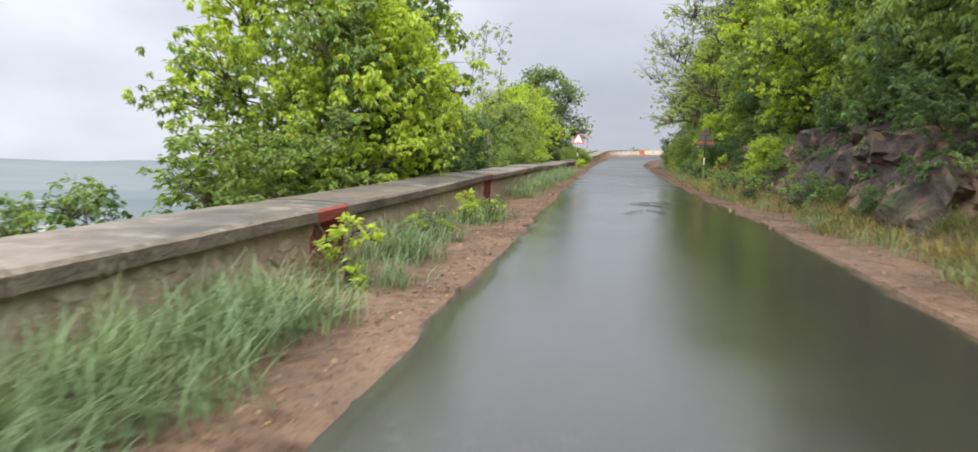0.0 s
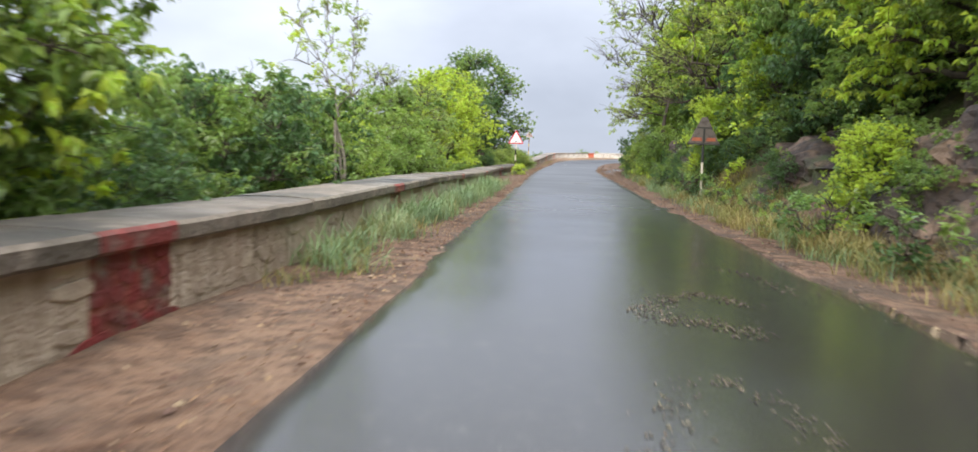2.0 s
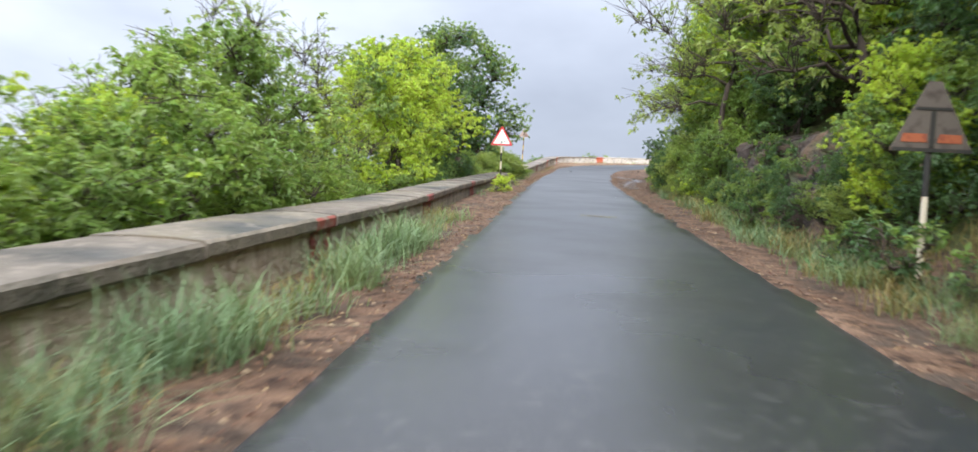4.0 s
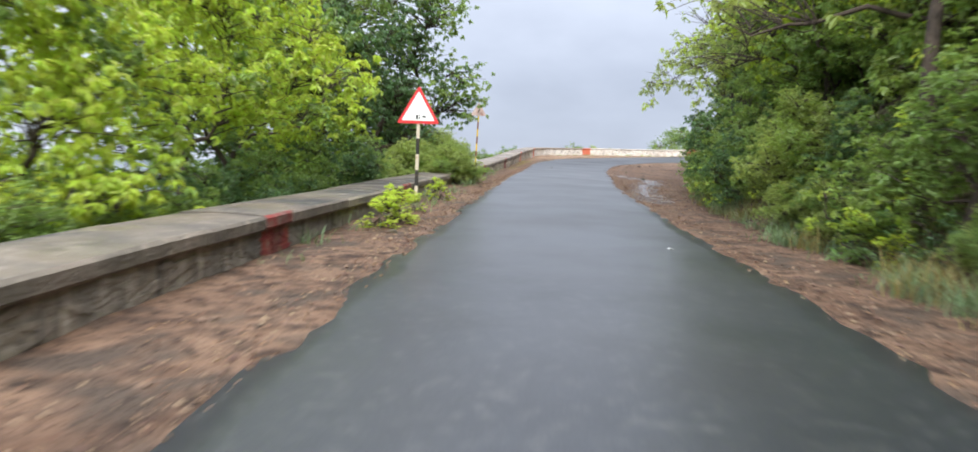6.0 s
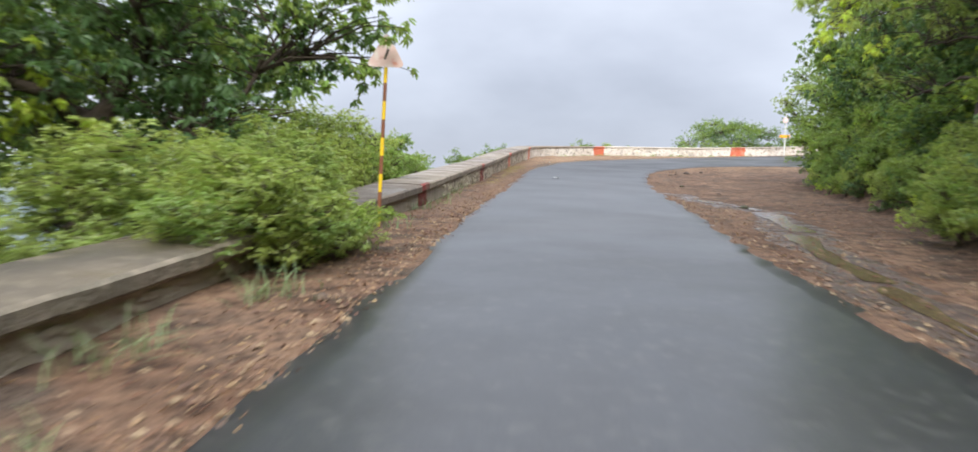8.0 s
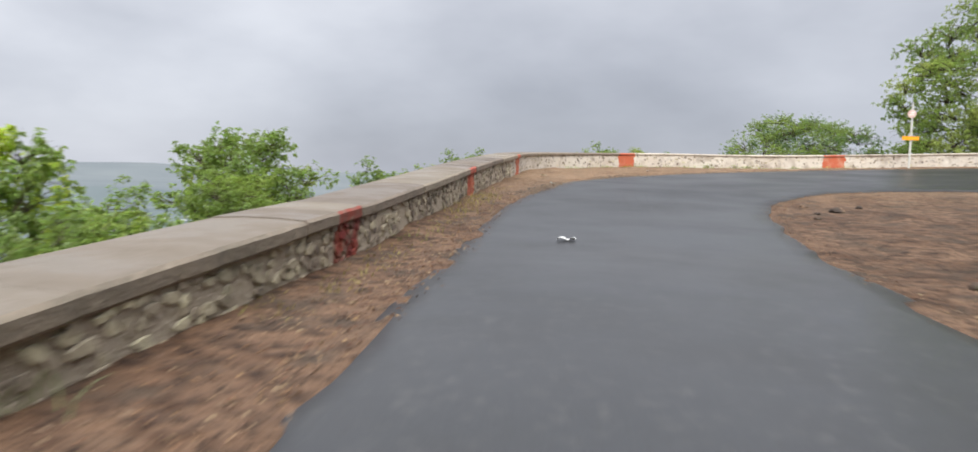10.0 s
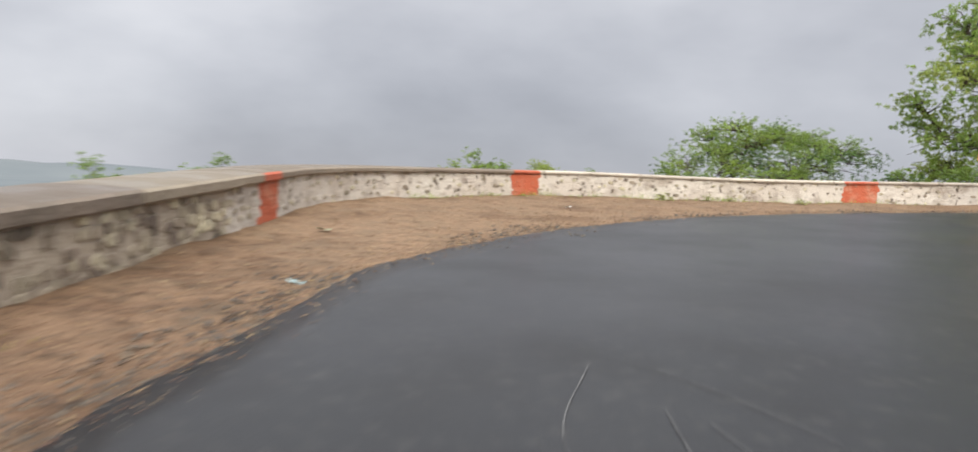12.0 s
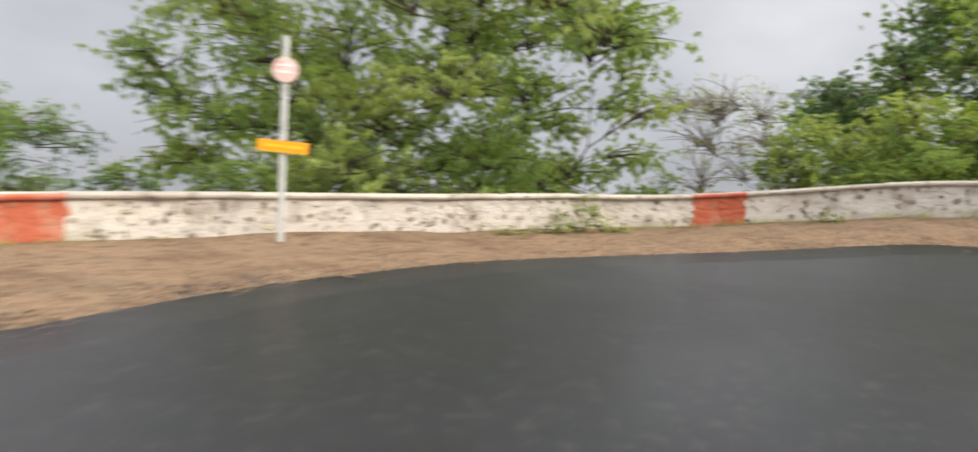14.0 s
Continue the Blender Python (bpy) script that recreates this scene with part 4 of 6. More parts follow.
def plant_meshes(seed, lobes, fork, trunk_r, twigs, leaves, leaf, droop=0.5, cluster=0.16, leaf_mat="leaf_mid", bark="bark",
                 lean=(0, 0), stems=1, second=None, whorl=9):
    """Trunk with limbs, and a crown of leaves on twigs. lobes: (x, y, z, radius x, y, z). leaf: length and width."""
    rng = np.random.default_rng(seed)
    wood, lp, la, ln = [], [], [], []
    forkp = np.array([lean[0], lean[1], fork])
    for st in range(stems):
        base = np.array([0, 0, -0.5]) if stems == 1 else np.array([rng.normal(0, 0.12), rng.normal(0, 0.12), -0.3])
        k = np.linspace(0, 1, 7)[:, None]
        bend = np.array([rng.normal(0, 0.12), rng.normal(0, 0.12), 0]) * fork
        tp = base + (forkp - base) * k + bend * np.sin(k * np.pi)
        wood.append(tube(tp, trunk_r * (1.25 - 0.55 * k[:, 0]) / stems ** 0.4, 8))
    nodes = [(forkp * q, trunk_r * (1 - 0.3 * q)) for q in (0.6, 0.8, 1.0)]
    order = sorted(lobes, key=lambda b: (b[0] - forkp[0]) ** 2 + (b[1] - forkp[1]) ** 2 + (b[2] - fork) ** 2)
    for lx, ly, lz, rx, ry, rz in order:
        c, rad = np.array([lx, ly, lz]), np.array([rx, ry, rz])
        cost = [np.linalg.norm(c - q) + (1.5 if q[2] > c[2] + 0.2 else 0) - 2.0 * w for q, w in nodes]
        start, r0 = nodes[int(np.argmin(cost))]
        k = np.linspace(0, 1, 6)[:, None]
        reach = np.linalg.norm(c - start)
        lim = start + (c - start) * k + np.array([0, 0, 0.10 * reach]) * np.sin(k * np.pi) + rng.normal(0, 0.07 * reach ** 0.5, (6, 3)) * np.sin(k * np.pi)
        r0 = min(r0 * 0.75, trunk_r * 0.55)
        wood.append(tube(lim, np.maximum(r0 * (1 - 0.7 * k[:, 0]), 0.008), 5))
        nodes += [(lim[2], r0 * 0.7), (lim[3], r0 * 0.58), (lim[4], r0 * 0.45)]
        nt = max(3, int(twigs * (rx * ry * rz) ** (2 / 3)))
        u = rng.normal(size=(nt, 3)); u /= np.linalg.norm(u, axis=1, keepdims=True)
        u[:, 2] = np.where(u[:, 2] < -0.35, -u[:, 2], u[:, 2])
        ends = c + u * rad * rng.uniform(0.55, 1.05, (nt, 1)) ** 0.6
        k3 = np.linspace(0, 1, 4)[:, None]
        for e, uu in zip(ends, u):
            s0 = lim[rng.integers(3, 6)]
            pts = s0 + (e - s0) * k3 + np.array([0, 0, 0.10 * np.linalg.norm(e - s0)]) * np.sin(k3 * np.pi) + rng.normal(0, 0.03, (4, 3))
            wood.append(tube(pts, np.array([0.014, 0.010, 0.007, 0.003]) * (0.6 + trunk_r * 3), 3))
            nl = rng.poisson(leaves)
            if not nl:
                continue
            whorls = max(1, nl // whorl)
            t = rng.uniform(0.45, 1.05, whorls)[:, None]
            wp = s0 + (e - s0) * t + rng.normal(0, cluster, (whorls, 3)) * np.array([1, 1, 0.8])
            pick = rng.integers(0, whorls, nl)
            lp.append(wp[pick] + rng.normal(0, 0.02, (nl, 3)))
            outw = (e - c) / (np.linalg.norm(e - c) + 1e-6)
            a = outw * 0.35 + rng.normal(0, 1, (nl, 3)) * np.array([0.8, 0.8, 0.35]) + np.array([0, 0, -droop])
            la.append(a)
            ln.append(np.array([0, 0, 0.9]) + outw * 0.4 + rng.normal(0, 0.3, (nl, 3)))
    lp, la, ln = np.vstack(lp), np.vstack(la), np.vstack(ln)
    n = len(lp)
    size = rng.uniform(0.65, 1.3, n)
    lv, lf = leaf_cards(lp, la, ln, leaf[0] * size, leaf[1] * size)
    wv, wf = gather(wood)
    idx = None
    mats = [M[leaf_mat]]
    if second:                                        # paler young growth on some lobes' tips
        mats.append(M[second])
        g = hash_noise(lp[:, 0] * 0.9 + seed, lp[:, 1] * 0.9 + lp[:, 2] * 0.8, seed)
        idx = (g > 0.25).astype(int)
    return mesh_np("trunk", wv, wf, M[bark], True), mesh_np("crown", lv, lf, mats, False, idx)


def round_lobes(seed, n, spread, low, high, size, flat=0.8):
    """Lobes scattered over a crown of the given spread between two heights."""
    r = random.Random(seed)
    out = []
    for i in range(n):
        a = i * 2.4 + r.uniform(-0.4, 0.4)
        t = (i + 0.5) / n
        rad = spread * math.sqrt(max(0.08, 1 - (2 * t - 0.85) ** 2 * 0.75)) * r.uniform(0.45, 1.0)
        z = low + (high - low) * t + r.uniform(-0.3, 0.3)
        s = size * r.uniform(0.7, 1.25)
        out.append((math.cos(a) * rad, math.sin(a) * rad, z, s, s, s * flat))
    return out


PLANTS = {
    # name: (label, category, maker)
    "broad": ("broad-leaved tree with a full mid-green crown", "tree", lambda: plant_meshes(11, round_lobes(1, 26, 2.9, 1.2, 7.6, 1.25), 2.4, 0.17, 14, 44, (0.20, 0.095), 0.7, 0.19, "leaf_mid", second="leaf_bright")),
    "bright": ("broad-leaved tree with bright yellow-green drooping leaves", "tree", lambda: plant_meshes(12, round_lobes(2, 26, 2.7, 0.7, 6.8, 1.2), 2.0, 0.16, 16, 52, (0.165, 0.075), 0.9, 0.19, "leaf_bright", second="leaf_mid")),
    "dark": ("tall dark-green tree with a spreading open crown", "tree", lambda: plant_meshes(13, round_lobes(3, 40, 3.5, 2.6, 8.8, 1.35, 0.75), 2.8, 0.29, 19, 50, (0.14, 0.06), 0.8, 0.2, "leaf_mid", second="leaf_dark", lean=(0.6, -0.7))),
    "feathery": ("tree with fine hanging green foliage", "tree", lambda: plant_meshes(14, round_lobes(4, 24, 2.5, 0.6, 7.2, 1.2), 2.2, 0.14, 16, 50, (0.20, 0.06), 1.3, 0.2, "leaf_mid", second="leaf_dark")),
    "thin": ("thin half-bare tree with grey twigs and few leaves", "tree", lambda: plant_meshes(15, round_lobes(5, 24, 2.2, 1.2, 6.0, 1.0), 2.2, 0.065, 22, 9, (0.11, 0.05), 0.4, 0.15, "leaf_olive", bark="bark")),
    "umbrella": ("low dome-topped tree with fine olive foliage", "tree", lambda: plant_meshes(16, [(math.cos(i * 2.4) * 3.9 * (i / 33) ** 0.5, math.sin(i * 2.4) * 3.9 * (i / 33) ** 0.5, 11.6 - 2.6 * (i / 33) ** 1.3 + 0.35 * math.sin(i * 5), 1.2, 1.2, 0.62) for i in range(34)] + [(math.cos(i * 1.9) * 3.2, math.sin(i * 1.9) * 3.2, 8.2 + 0.3 * math.sin(i * 3), 1.2, 1.2, 0.7) for i in range(10)], 6.8, 0.24, 18, 110, (0.085, 0.03), 0.3, 0.16, "leaf_mid", second="leaf_dark")),
    "slope": ("rounded tree with small olive-green leaves and thin limbs", "tree", lambda: plant_meshes(24, round_lobes(14, 32, 2.1, 0.6, 3.4, 0.8, 0.75), 1.2, 0.1, 22, 64, (0.11, 0.05), 0.5, 0.14, "leaf_mid", second="leaf_olive")),
    "open": ("large open-crowned tree with visible limbs and green leaves", "tree", lambda: plant_meshes(17, round_lobes(7, 84, 5.6, 1.2, 7.7, 1.04, 0.6) + round_lobes(17, 16, 3.0, 0.9, 5.6, 1.1, 0.7), 1.7, 0.25, 26, 70, (0.11, 0.033), 1.0, 0.15, "leaf_mid", second="leaf_olive")),
    "arching": ("slender tree with wispy arching boughs and fine leaves", "tree", lambda: plant_meshes(25, [(-k * 0.42 * c, k * 0.42 * q, 3.0 + h + 0.42 * k - 0.075 * k * k, 0.42, 0.34, 0.2) for c, q, h in ((1.0, 0.0, 0.0), (0.92, 0.35, 0.35), (0.95, -0.3, -0.45), (0.7, 0.7, 0.5), (0.75, -0.65, 0.1)) for k in range(1, 8)], 2.4, 0.07, 60, 26, (0.11, 0.024), 1.1, 0.09, "leaf_olive", second="leaf_bright")),
    "canopy": ("tree with a high bright canopy over bare trunks", "tree", lambda: plant_meshes(27, round_lobes(15, 30, 3.0, 3.3, 7.6, 1.15, 0.75), 2.6, 0.15, 15, 44, (0.16, 0.075), 0.8, 0.19, "leaf_bright", second="leaf_mid", stems=2)),
    "wispy": ("slender young tree with sparse pale leaves on upright twigs", "tree", lambda: plant_meshes(26, [(1.0 * math.cos(i * 2.1) * (0.35 + 0.65 * (i % 3) / 2), 1.0 * math.sin(i * 2.1) * (0.35 + 0.65 * (i % 3) / 2), 2.5 + 0.22 * i, 0.42, 0.42, 0.55) for i in range(14)], 1.9, 0.05, 34, 17, (0.10, 0.045), 0.3, 0.10, "leaf_olive", bark="pale_bark", second="leaf_bright", stems=3)),
    "bush": ("dense roadside bush with green leaves", "bush", lambda: plant_meshes(18, round_lobes(8, 12, 1.0, 0.3, 1.9, 0.62), 0.5, 0.05, 26, 54, (0.10, 0.05), 0.4, 0.12, "leaf_mid", second="leaf_bright", stems=4)),
    "dark_bush": ("dense dark-green bush on the slope", "bush", lambda: plant_meshes(19, round_lobes(9, 12, 1.1, 0.3, 2.2, 0.65), 0.5, 0.05, 26, 56, (0.105, 0.048), 0.6, 0.13, "leaf_dark", second="leaf_mid", stems=4)),
    "olive_bush": ("feathery olive-green bush hanging over the wall", "bush", lambda: plant_meshes(20, round_lobes(10, 14, 1.0, 0.3, 1.6, 0.6, 0.7), 0.4, 0.04, 44, 80, (0.075, 0.03), 0.3, 0.12, "leaf_olive", second="leaf_mid", stems=5)),
    "sapling": ("small bright green shrub on the verge", "shrub", lambda: plant_meshes(21, round_lobes(11, 8, 0.28, 0.12, 0.62, 0.2), 0.22, 0.02, 70, 17, (0.08, 0.042), 0.2, 0.06, "leaf_bright", stems=4)),
    "weed": ("low leafy green weeds on the verge", "weed", lambda: plant_meshes(23, round_lobes(13, 9, 0.42, 0.08, 0.42, 0.22), 0.15, 0.015, 60, 18, (0.075, 0.036), 0.2, 0.07, "leaf_mid", second="leaf_dark", stems=5)),
    "creeper": ("low mat of bright green weeds at the foot of the wall", "weed", lambda: plant_meshes(28, round_lobes(16, 10, 0.5, 0.05, 0.36, 0.2), 0.12, 0.012, 80, 24, (0.06, 0.024), 0.1, 0.06, "leaf_olive", second="leaf_bright", stems=5)),
    "bare_bush": ("grey half-bare thorn bush behind the wall", "bush", lambda: plant_meshes(22, round_lobes(12, 18, 1.3, 0.5, 3.0, 0.7), 0.6, 0.05, 70, 7, (0.05, 0.02), 0.2, 0.12, "leaf_olive", bark="pale_bark", stems=4)),
}
planted = {}


def plant(kind, x, y, size=1.0, turn=0.0, z=None, stretch=1.0, group=""):
    gz = float(ground_z(np.array([x]), np.array([y]))[0]) if z is None else z
    m = pose(x, y, gz, 0, 0, turn) @ Matrix.Diagonal((size, size, size * stretch, 1))
    if kind not in planted:
        label, category, make = PLANTS[kind]
        ob = new({"tree": "tree", "bush": "bush", "shrub": "shrub", "weed": "weed_clump"}[category])
        trunk, crown = make()
        child("trunk" if category == "tree" else "stem", trunk, ob)
        child("crown" if category == "tree" else "foliage", crown, ob)
        tagged(ob, label, category, group or ("roadside trees" if category == "tree" else "roadside bushes"))
        ob.matrix_basis = m
        planted[kind] = ob
        return ob
    base = planted[kind]
    keep = base.matrix_basis.copy()
    base.matrix_basis = Matrix.Identity(4)
    ob = copy_thing(base, m)
    base.matrix_basis = keep
    return ob


# left slope, from the start to the bend
SLOPE_TREES = [
        ("bright", -6.2, 14.9, 0.9, 20, 1.08), ("broad", -5.7, 17.4, 0.64, 150, 1.0), ("bright", -4.8, 14.2, 0.6, 230, 1.05), ("broad", -5.3, 17.2, 0.62, 40, 1.15),
        ("feathery", -6.4, 22.0, 0.49, 80, 1.0), ("feathery", -6.7, 24.4, 0.51, 190, 1.0), ("feathery", -6.9, 26.8, 0.51, 20, 1.0), ("feathery", -6.6, 29.2, 0.50, 300, 1.0), ("feathery", -8.2, 27.6, 0.55, 200, 1.0),
        ("broad", -6.6, 31, 0.48, 300, 1.0), ("bright", -6.6, 35, 0.46, 40, 1.0), ("slope", -5.9, 36.8, 1.0, 60, 1.05), ("wispy", -4.45, 26.2, 1.0, 0, 1.0),
        ("thin", -6.4, 38.8, 0.86, 120, 1.0), ("thin", -6.6, 42.0, 0.86, 220, 1.0), ("thin", -7.8, 36.8, 0.72, 300, 1.0), ("thin", -8.2, 40.5, 0.85, 30, 1.0),
        ]
SLOPE_TREES += [
        ("bright", -6.2, 47.5, 0.72, 250, 1.0), ("canopy", -6.3, 52.3, 0.8, 330, 1.0), ("canopy", -7.6, 57.2, 0.95, 60, 1.0), ("dark", -6.6, 65.8, 1.0, 0, 1.0), ("dark", -8.6, 70.0, 0.85, 140, 1.0),
        ("canopy", -8.6, 62.0, 0.95, 10, 1.0), ("slope", -7.7, 91.4, 0.95, 90, 1.0), ("slope", -10.3, 88.8, 1.1, 200, 0.95), ("broad", -9.0, 84.0, 0.5, 60, 1.1), ("slope", -5.6, 85.6, 0.5, 130, 1.0), ("bush", -6.2, 42.8, 1.15, 10, 1.0), ("olive_bush", -6.7, 44.6, 1.3, 100, 1.0), ("bush", -7.4, 46.8, 1.4, 220, 1.0), ("bush", -8.0, 43.4, 1.3, 320, 1.0)]
SLOPE_TREES += [("dark_bush", -8.2 + 0.5 * math.sin(k * 2.1), 48.5 + 2.3 * k, 1.25 + 0.15 * math.sin(k * 3.3), 70 * k, 1.0) for k in range(7)]
SLOPE_TREES += [("dark_bush", -6.7 + 0.4 * math.sin(k * 1.7), 46.5 + 1.9 * k, 0.8 + 0.12 * math.sin(k * 2.9), 50 * k, 0.9) for k in range(9)]
for kind, x, y, size, turn, st in SLOPE_TREES:
    plant(kind, x, y, size, turn, stretch=st)
r = random.Random(31)
for y in np.arange(12.5, 60, 1.6):
    small = 0.7 if 35 < y < 44 else 0.6 if y > 44 else 1.0
    plant(r.choice(["bush", "dark_bush", "bush", "bush"] if y < 19 else ["dark_bush", "bush", "bush", "dark_bush"] if y < 32 else ["bush", "dark_bush", "bush", "olive_bush"] if y < 44 else ["dark_bush", "dark_bush", "bush"]), -5.0 + r.uniform(-0.5, 0.3), y, r.uniform(0.75, 1.1) * small, r.uniform(0, 360))
for y in np.arange(13, 66, 2.8):
    if not 36 < y < 57:
        plant(r.choice(["dark_bush", "bush", "bush"]), -6.8 + r.uniform(-0.6, 0.6), y, r.uniform(1.2, 1.6), r.uniform(0, 360))
for x, y, sz, st in ((-3.05, 62.3, 0.8, 0.7), (-3.2, 63.6, 0.85, 0.75), (-3.6, 64.8, 0.9, 0.8), (-4.3, 62.6, 0.95, 0.8), (-4.4, 64.2, 0.95, 0.85), (-4.6, 61, 0.55, 1), (-4.7, 67.0, 0.9, 0.9), (-4.7, 69.5, 1.1, 1), (-4.6, 72.2, 1.1, 1),
                     (-4.8, 74.6, 0.85, 1), (-4.5, 59.6, 0.5, 1), (-4.6, 65.6, 0.85, 0.9)):
    plant("olive_bush", x, y, sz, r.uniform(0, 360), stretch=st)
for x, y, sz, st, drop in ((-2.95, 62.6, 0.62, 0.7, -0.25), (-2.85, 63.4, 0.66, 0.75, -0.35), (-2.8, 64.2, 0.55, 0.7, -0.35)):
    plant("olive_bush", x, y, sz, 40 * y, z=float(road_z(x, y)) + 0.1 + drop * 0.5, stretch=st)
for x, y, sz in ((-7.0, 61.2, 0.95), (-7.7, 63.2, 1.0), (-6.3, 59.6, 0.85), (-4.7, 58.6, 0.5), (-5.6, 60.0, 0.6)):
    plant("dark_bush", x, y, sz, 70 * y)
for x, y, sz in ((-5.6, 78.0, 0.8), (-5.8, 80.5, 0.75), (-6.2, 83.2, 0.9), (-6.4, 88.0, 0.85), (-7.2, 92.5, 0.9), (-6.0, 75.8, 0.8)):
    plant("bush", x, y, sz, r.uniform(0, 360))
for x, y, sz in ((-9.9, 11.0, 1.38), (-11.5, 10.8, 1.45), (-13.2, 11.2, 1.55), (-8.7, 11.2, 1.15)):
    plant("dark_bush", x, y, sz, r.uniform(0, 360))
# beyond the bend
plant("umbrella", 14.3, 118.2, 1.12, 0, z=-5.6)
plant("open", 22.1, 109.9, 1.24, 30)
plant("dark", 29.5, 98.8, 0.95, 190)
plant("broad", 32, 96.0, 0.95, 140)
plant("bare_bush", 25.6, 103.5, 1.45, 0)
for x, y, sz, k in ((-2.8, 101.6, 0.52, "bush"), (-3.3, 98.6, 0.5, "bush"), (1.2, 107.6, 0.6, "bush"), (2.4, 108.3, 0.68, "bush"), (-4.2, 90.6, 0.6, "bush"), (3.9, 108.8, 0.7, "olive_bush"), (5.2, 109.0, 0.5, "bush"),
                    (-3.9, 93.5, 0.45, "bush"), (-3.6, 96, 0.4, "olive_bush"), (16, 108.6, 0.75, "bush"), (20.2, 107.6, 0.6, "bush"), (22.4, 106.4, 0.7, "bush"), (23.9, 104.6, 0.75, "bush"),
                    (24.7, 101.4, 1.35, "olive_bush"), (25.0, 99.6, 1.5, "olive_bush"), (25.2, 97.8, 1.5, "bush"), (25.4, 95.8, 1.5, "olive_bush"), (27.4, 100.4, 1.9, "bush"),
                    (15.2, 110.3, 0.8, "dark_bush"), (10.0, 111.0, 0.7, "olive_bush")):
    plant(k, x, y, sz, r.uniform(0, 360))

VERGE = [(3.7, 4), (3.7, 12), (3.5, 17), (3.0, 22), (3.0, 28), (3.15, 40), (3.2, 46), (3.3, 52), (4.0, 60), (5.0, 66), (6.4, 70.6), (7.4, 76), (8.5, 82)]


def verge_x(y):
    return float(np.interp(y, [p[1] for p in VERGE], [p[0] for p in VERGE]))


# hillside on the inner side: an edge of bushes, trees above them
h_seg = np.diff(hill_line, axis=0)
hill_s = np.concatenate([[0], np.cumsum(np.hypot(h_seg[:, 0], h_seg[:, 1]))])


def hill_at(y_or_s, offset):
    p = np.array([np.interp(y_or_s, hill_s, hill_line[:, k]) for k in (0, 1)])
    q = np.array([np.interp(y_or_s + 0.5, hill_s, hill_line[:, k]) for k in (0, 1)])
    d = (q - p) / np.linalg.norm(q - p)
    return p[0] + d[1] * offset, p[1] - d[0] * offset


for q in np.arange(64, 152, 1.7):
    x, y = hill_at(q, r.uniform(0.3, 1.0))
    rock = 10 < y < 24 or 37 < y < 47
    if (not rock or r.random() < (0.95 if y > 30 else 0.3)) and not 26 < y < 35:
        plant(r.choice(["bush", "dark_bush", "olive_bush"]) if not 36 < y < 48 else "dark_bush", x, y, r.uniform(0.5, 0.9) * (0.6 if 37 < y < 47 else 1), r.uniform(0, 360))
    x, y = hill_at(q + 1, r.uniform(2.0, 2.8))
    if not 37.5 < y < 46.5:
        plant(r.choice(["bush", "dark_bush", "bush", "olive_bush"]), x, y, r.uniform(1.0, 1.5), r.uniform(0, 360))
for q in np.arange(66, 126, 3.1):
    rocky = 8 < q - 60 < 27
    x, y = hill_at(q, r.uniform(2.5, 3.1) - (0.7 if rocky else 0) + (0.5 if q > 98 else 0))
    if 36.5 < y < 48:
        x += 0.8
    plant(r.choice(["bright", "broad", "bright", "broad", "feathery"]), x, y, r.uniform(0.75, 0.95), r.uniform(0, 360))
for kind, x, y, sz in (("feathery", 7.9, 66.0, 0.9), ("broad", 8.9, 69.5, 0.9), ("feathery", 9.7, 73.0, 1.0), ("feathery", 10.4, 77.0, 1.0), ("broad", 11.2, 80.5, 0.95), ("feathery", 11.2, 84.0, 0.95), ("feathery", 11.5, 74.0, 0.95), ("broad", 10.5, 69, 1.0)):
    plant(kind, x, y, sz, r.uniform(0, 360))
for q in np.arange(64, 124, 4.2):
    x, y = hill_at(q, r.uniform(5.5, 7.0))
    plant(r.choice(["feathery", "broad", "dark"]), x, y, r.uniform(0.95, 1.2), r.uniform(0, 360))
for x, y, sz in ((8.7, 76.5, 0.9), (9.3, 79, 0.9), (9.9, 82.0, 0.9), (8.0, 73.0, 0.95), (8.2, 71.5, 1.3), (9.0, 75, 1.4), (9.9, 79.5, 1.4), (10.6, 83.5, 1.2), (7.2, 68.5, 0.9)):
    plant("dark_bush" if sz > 0.95 else "bush", x, y, sz, r.uniform(0, 360))
plant("arching", 6.0, 66.6, 1.0, 0, stretch=1.15)
plant("arching", 8.2, 71.6, 1.0, 10, stretch=1.1)
plant("arching", 6.4, 63.2, 0.9, 15)
for x, y, sz in ((5.0, 50.5, 1.5), (5.6, 58.0, 1.25), (7.2, 69.0, 1.2), (5.2, 40.5, 1.5)):
    plant("thin", x, y, sz, r.uniform(0, 360))
for q in np.arange(116, 147, 1.0):
    x, y = hill_at(q, r.uniform(0.0, 0.5))
    plant(r.choice(["bush", "dark_bush", "olive_bush"]), x, y, r.uniform(0.4, 0.65), r.uniform(0, 360))
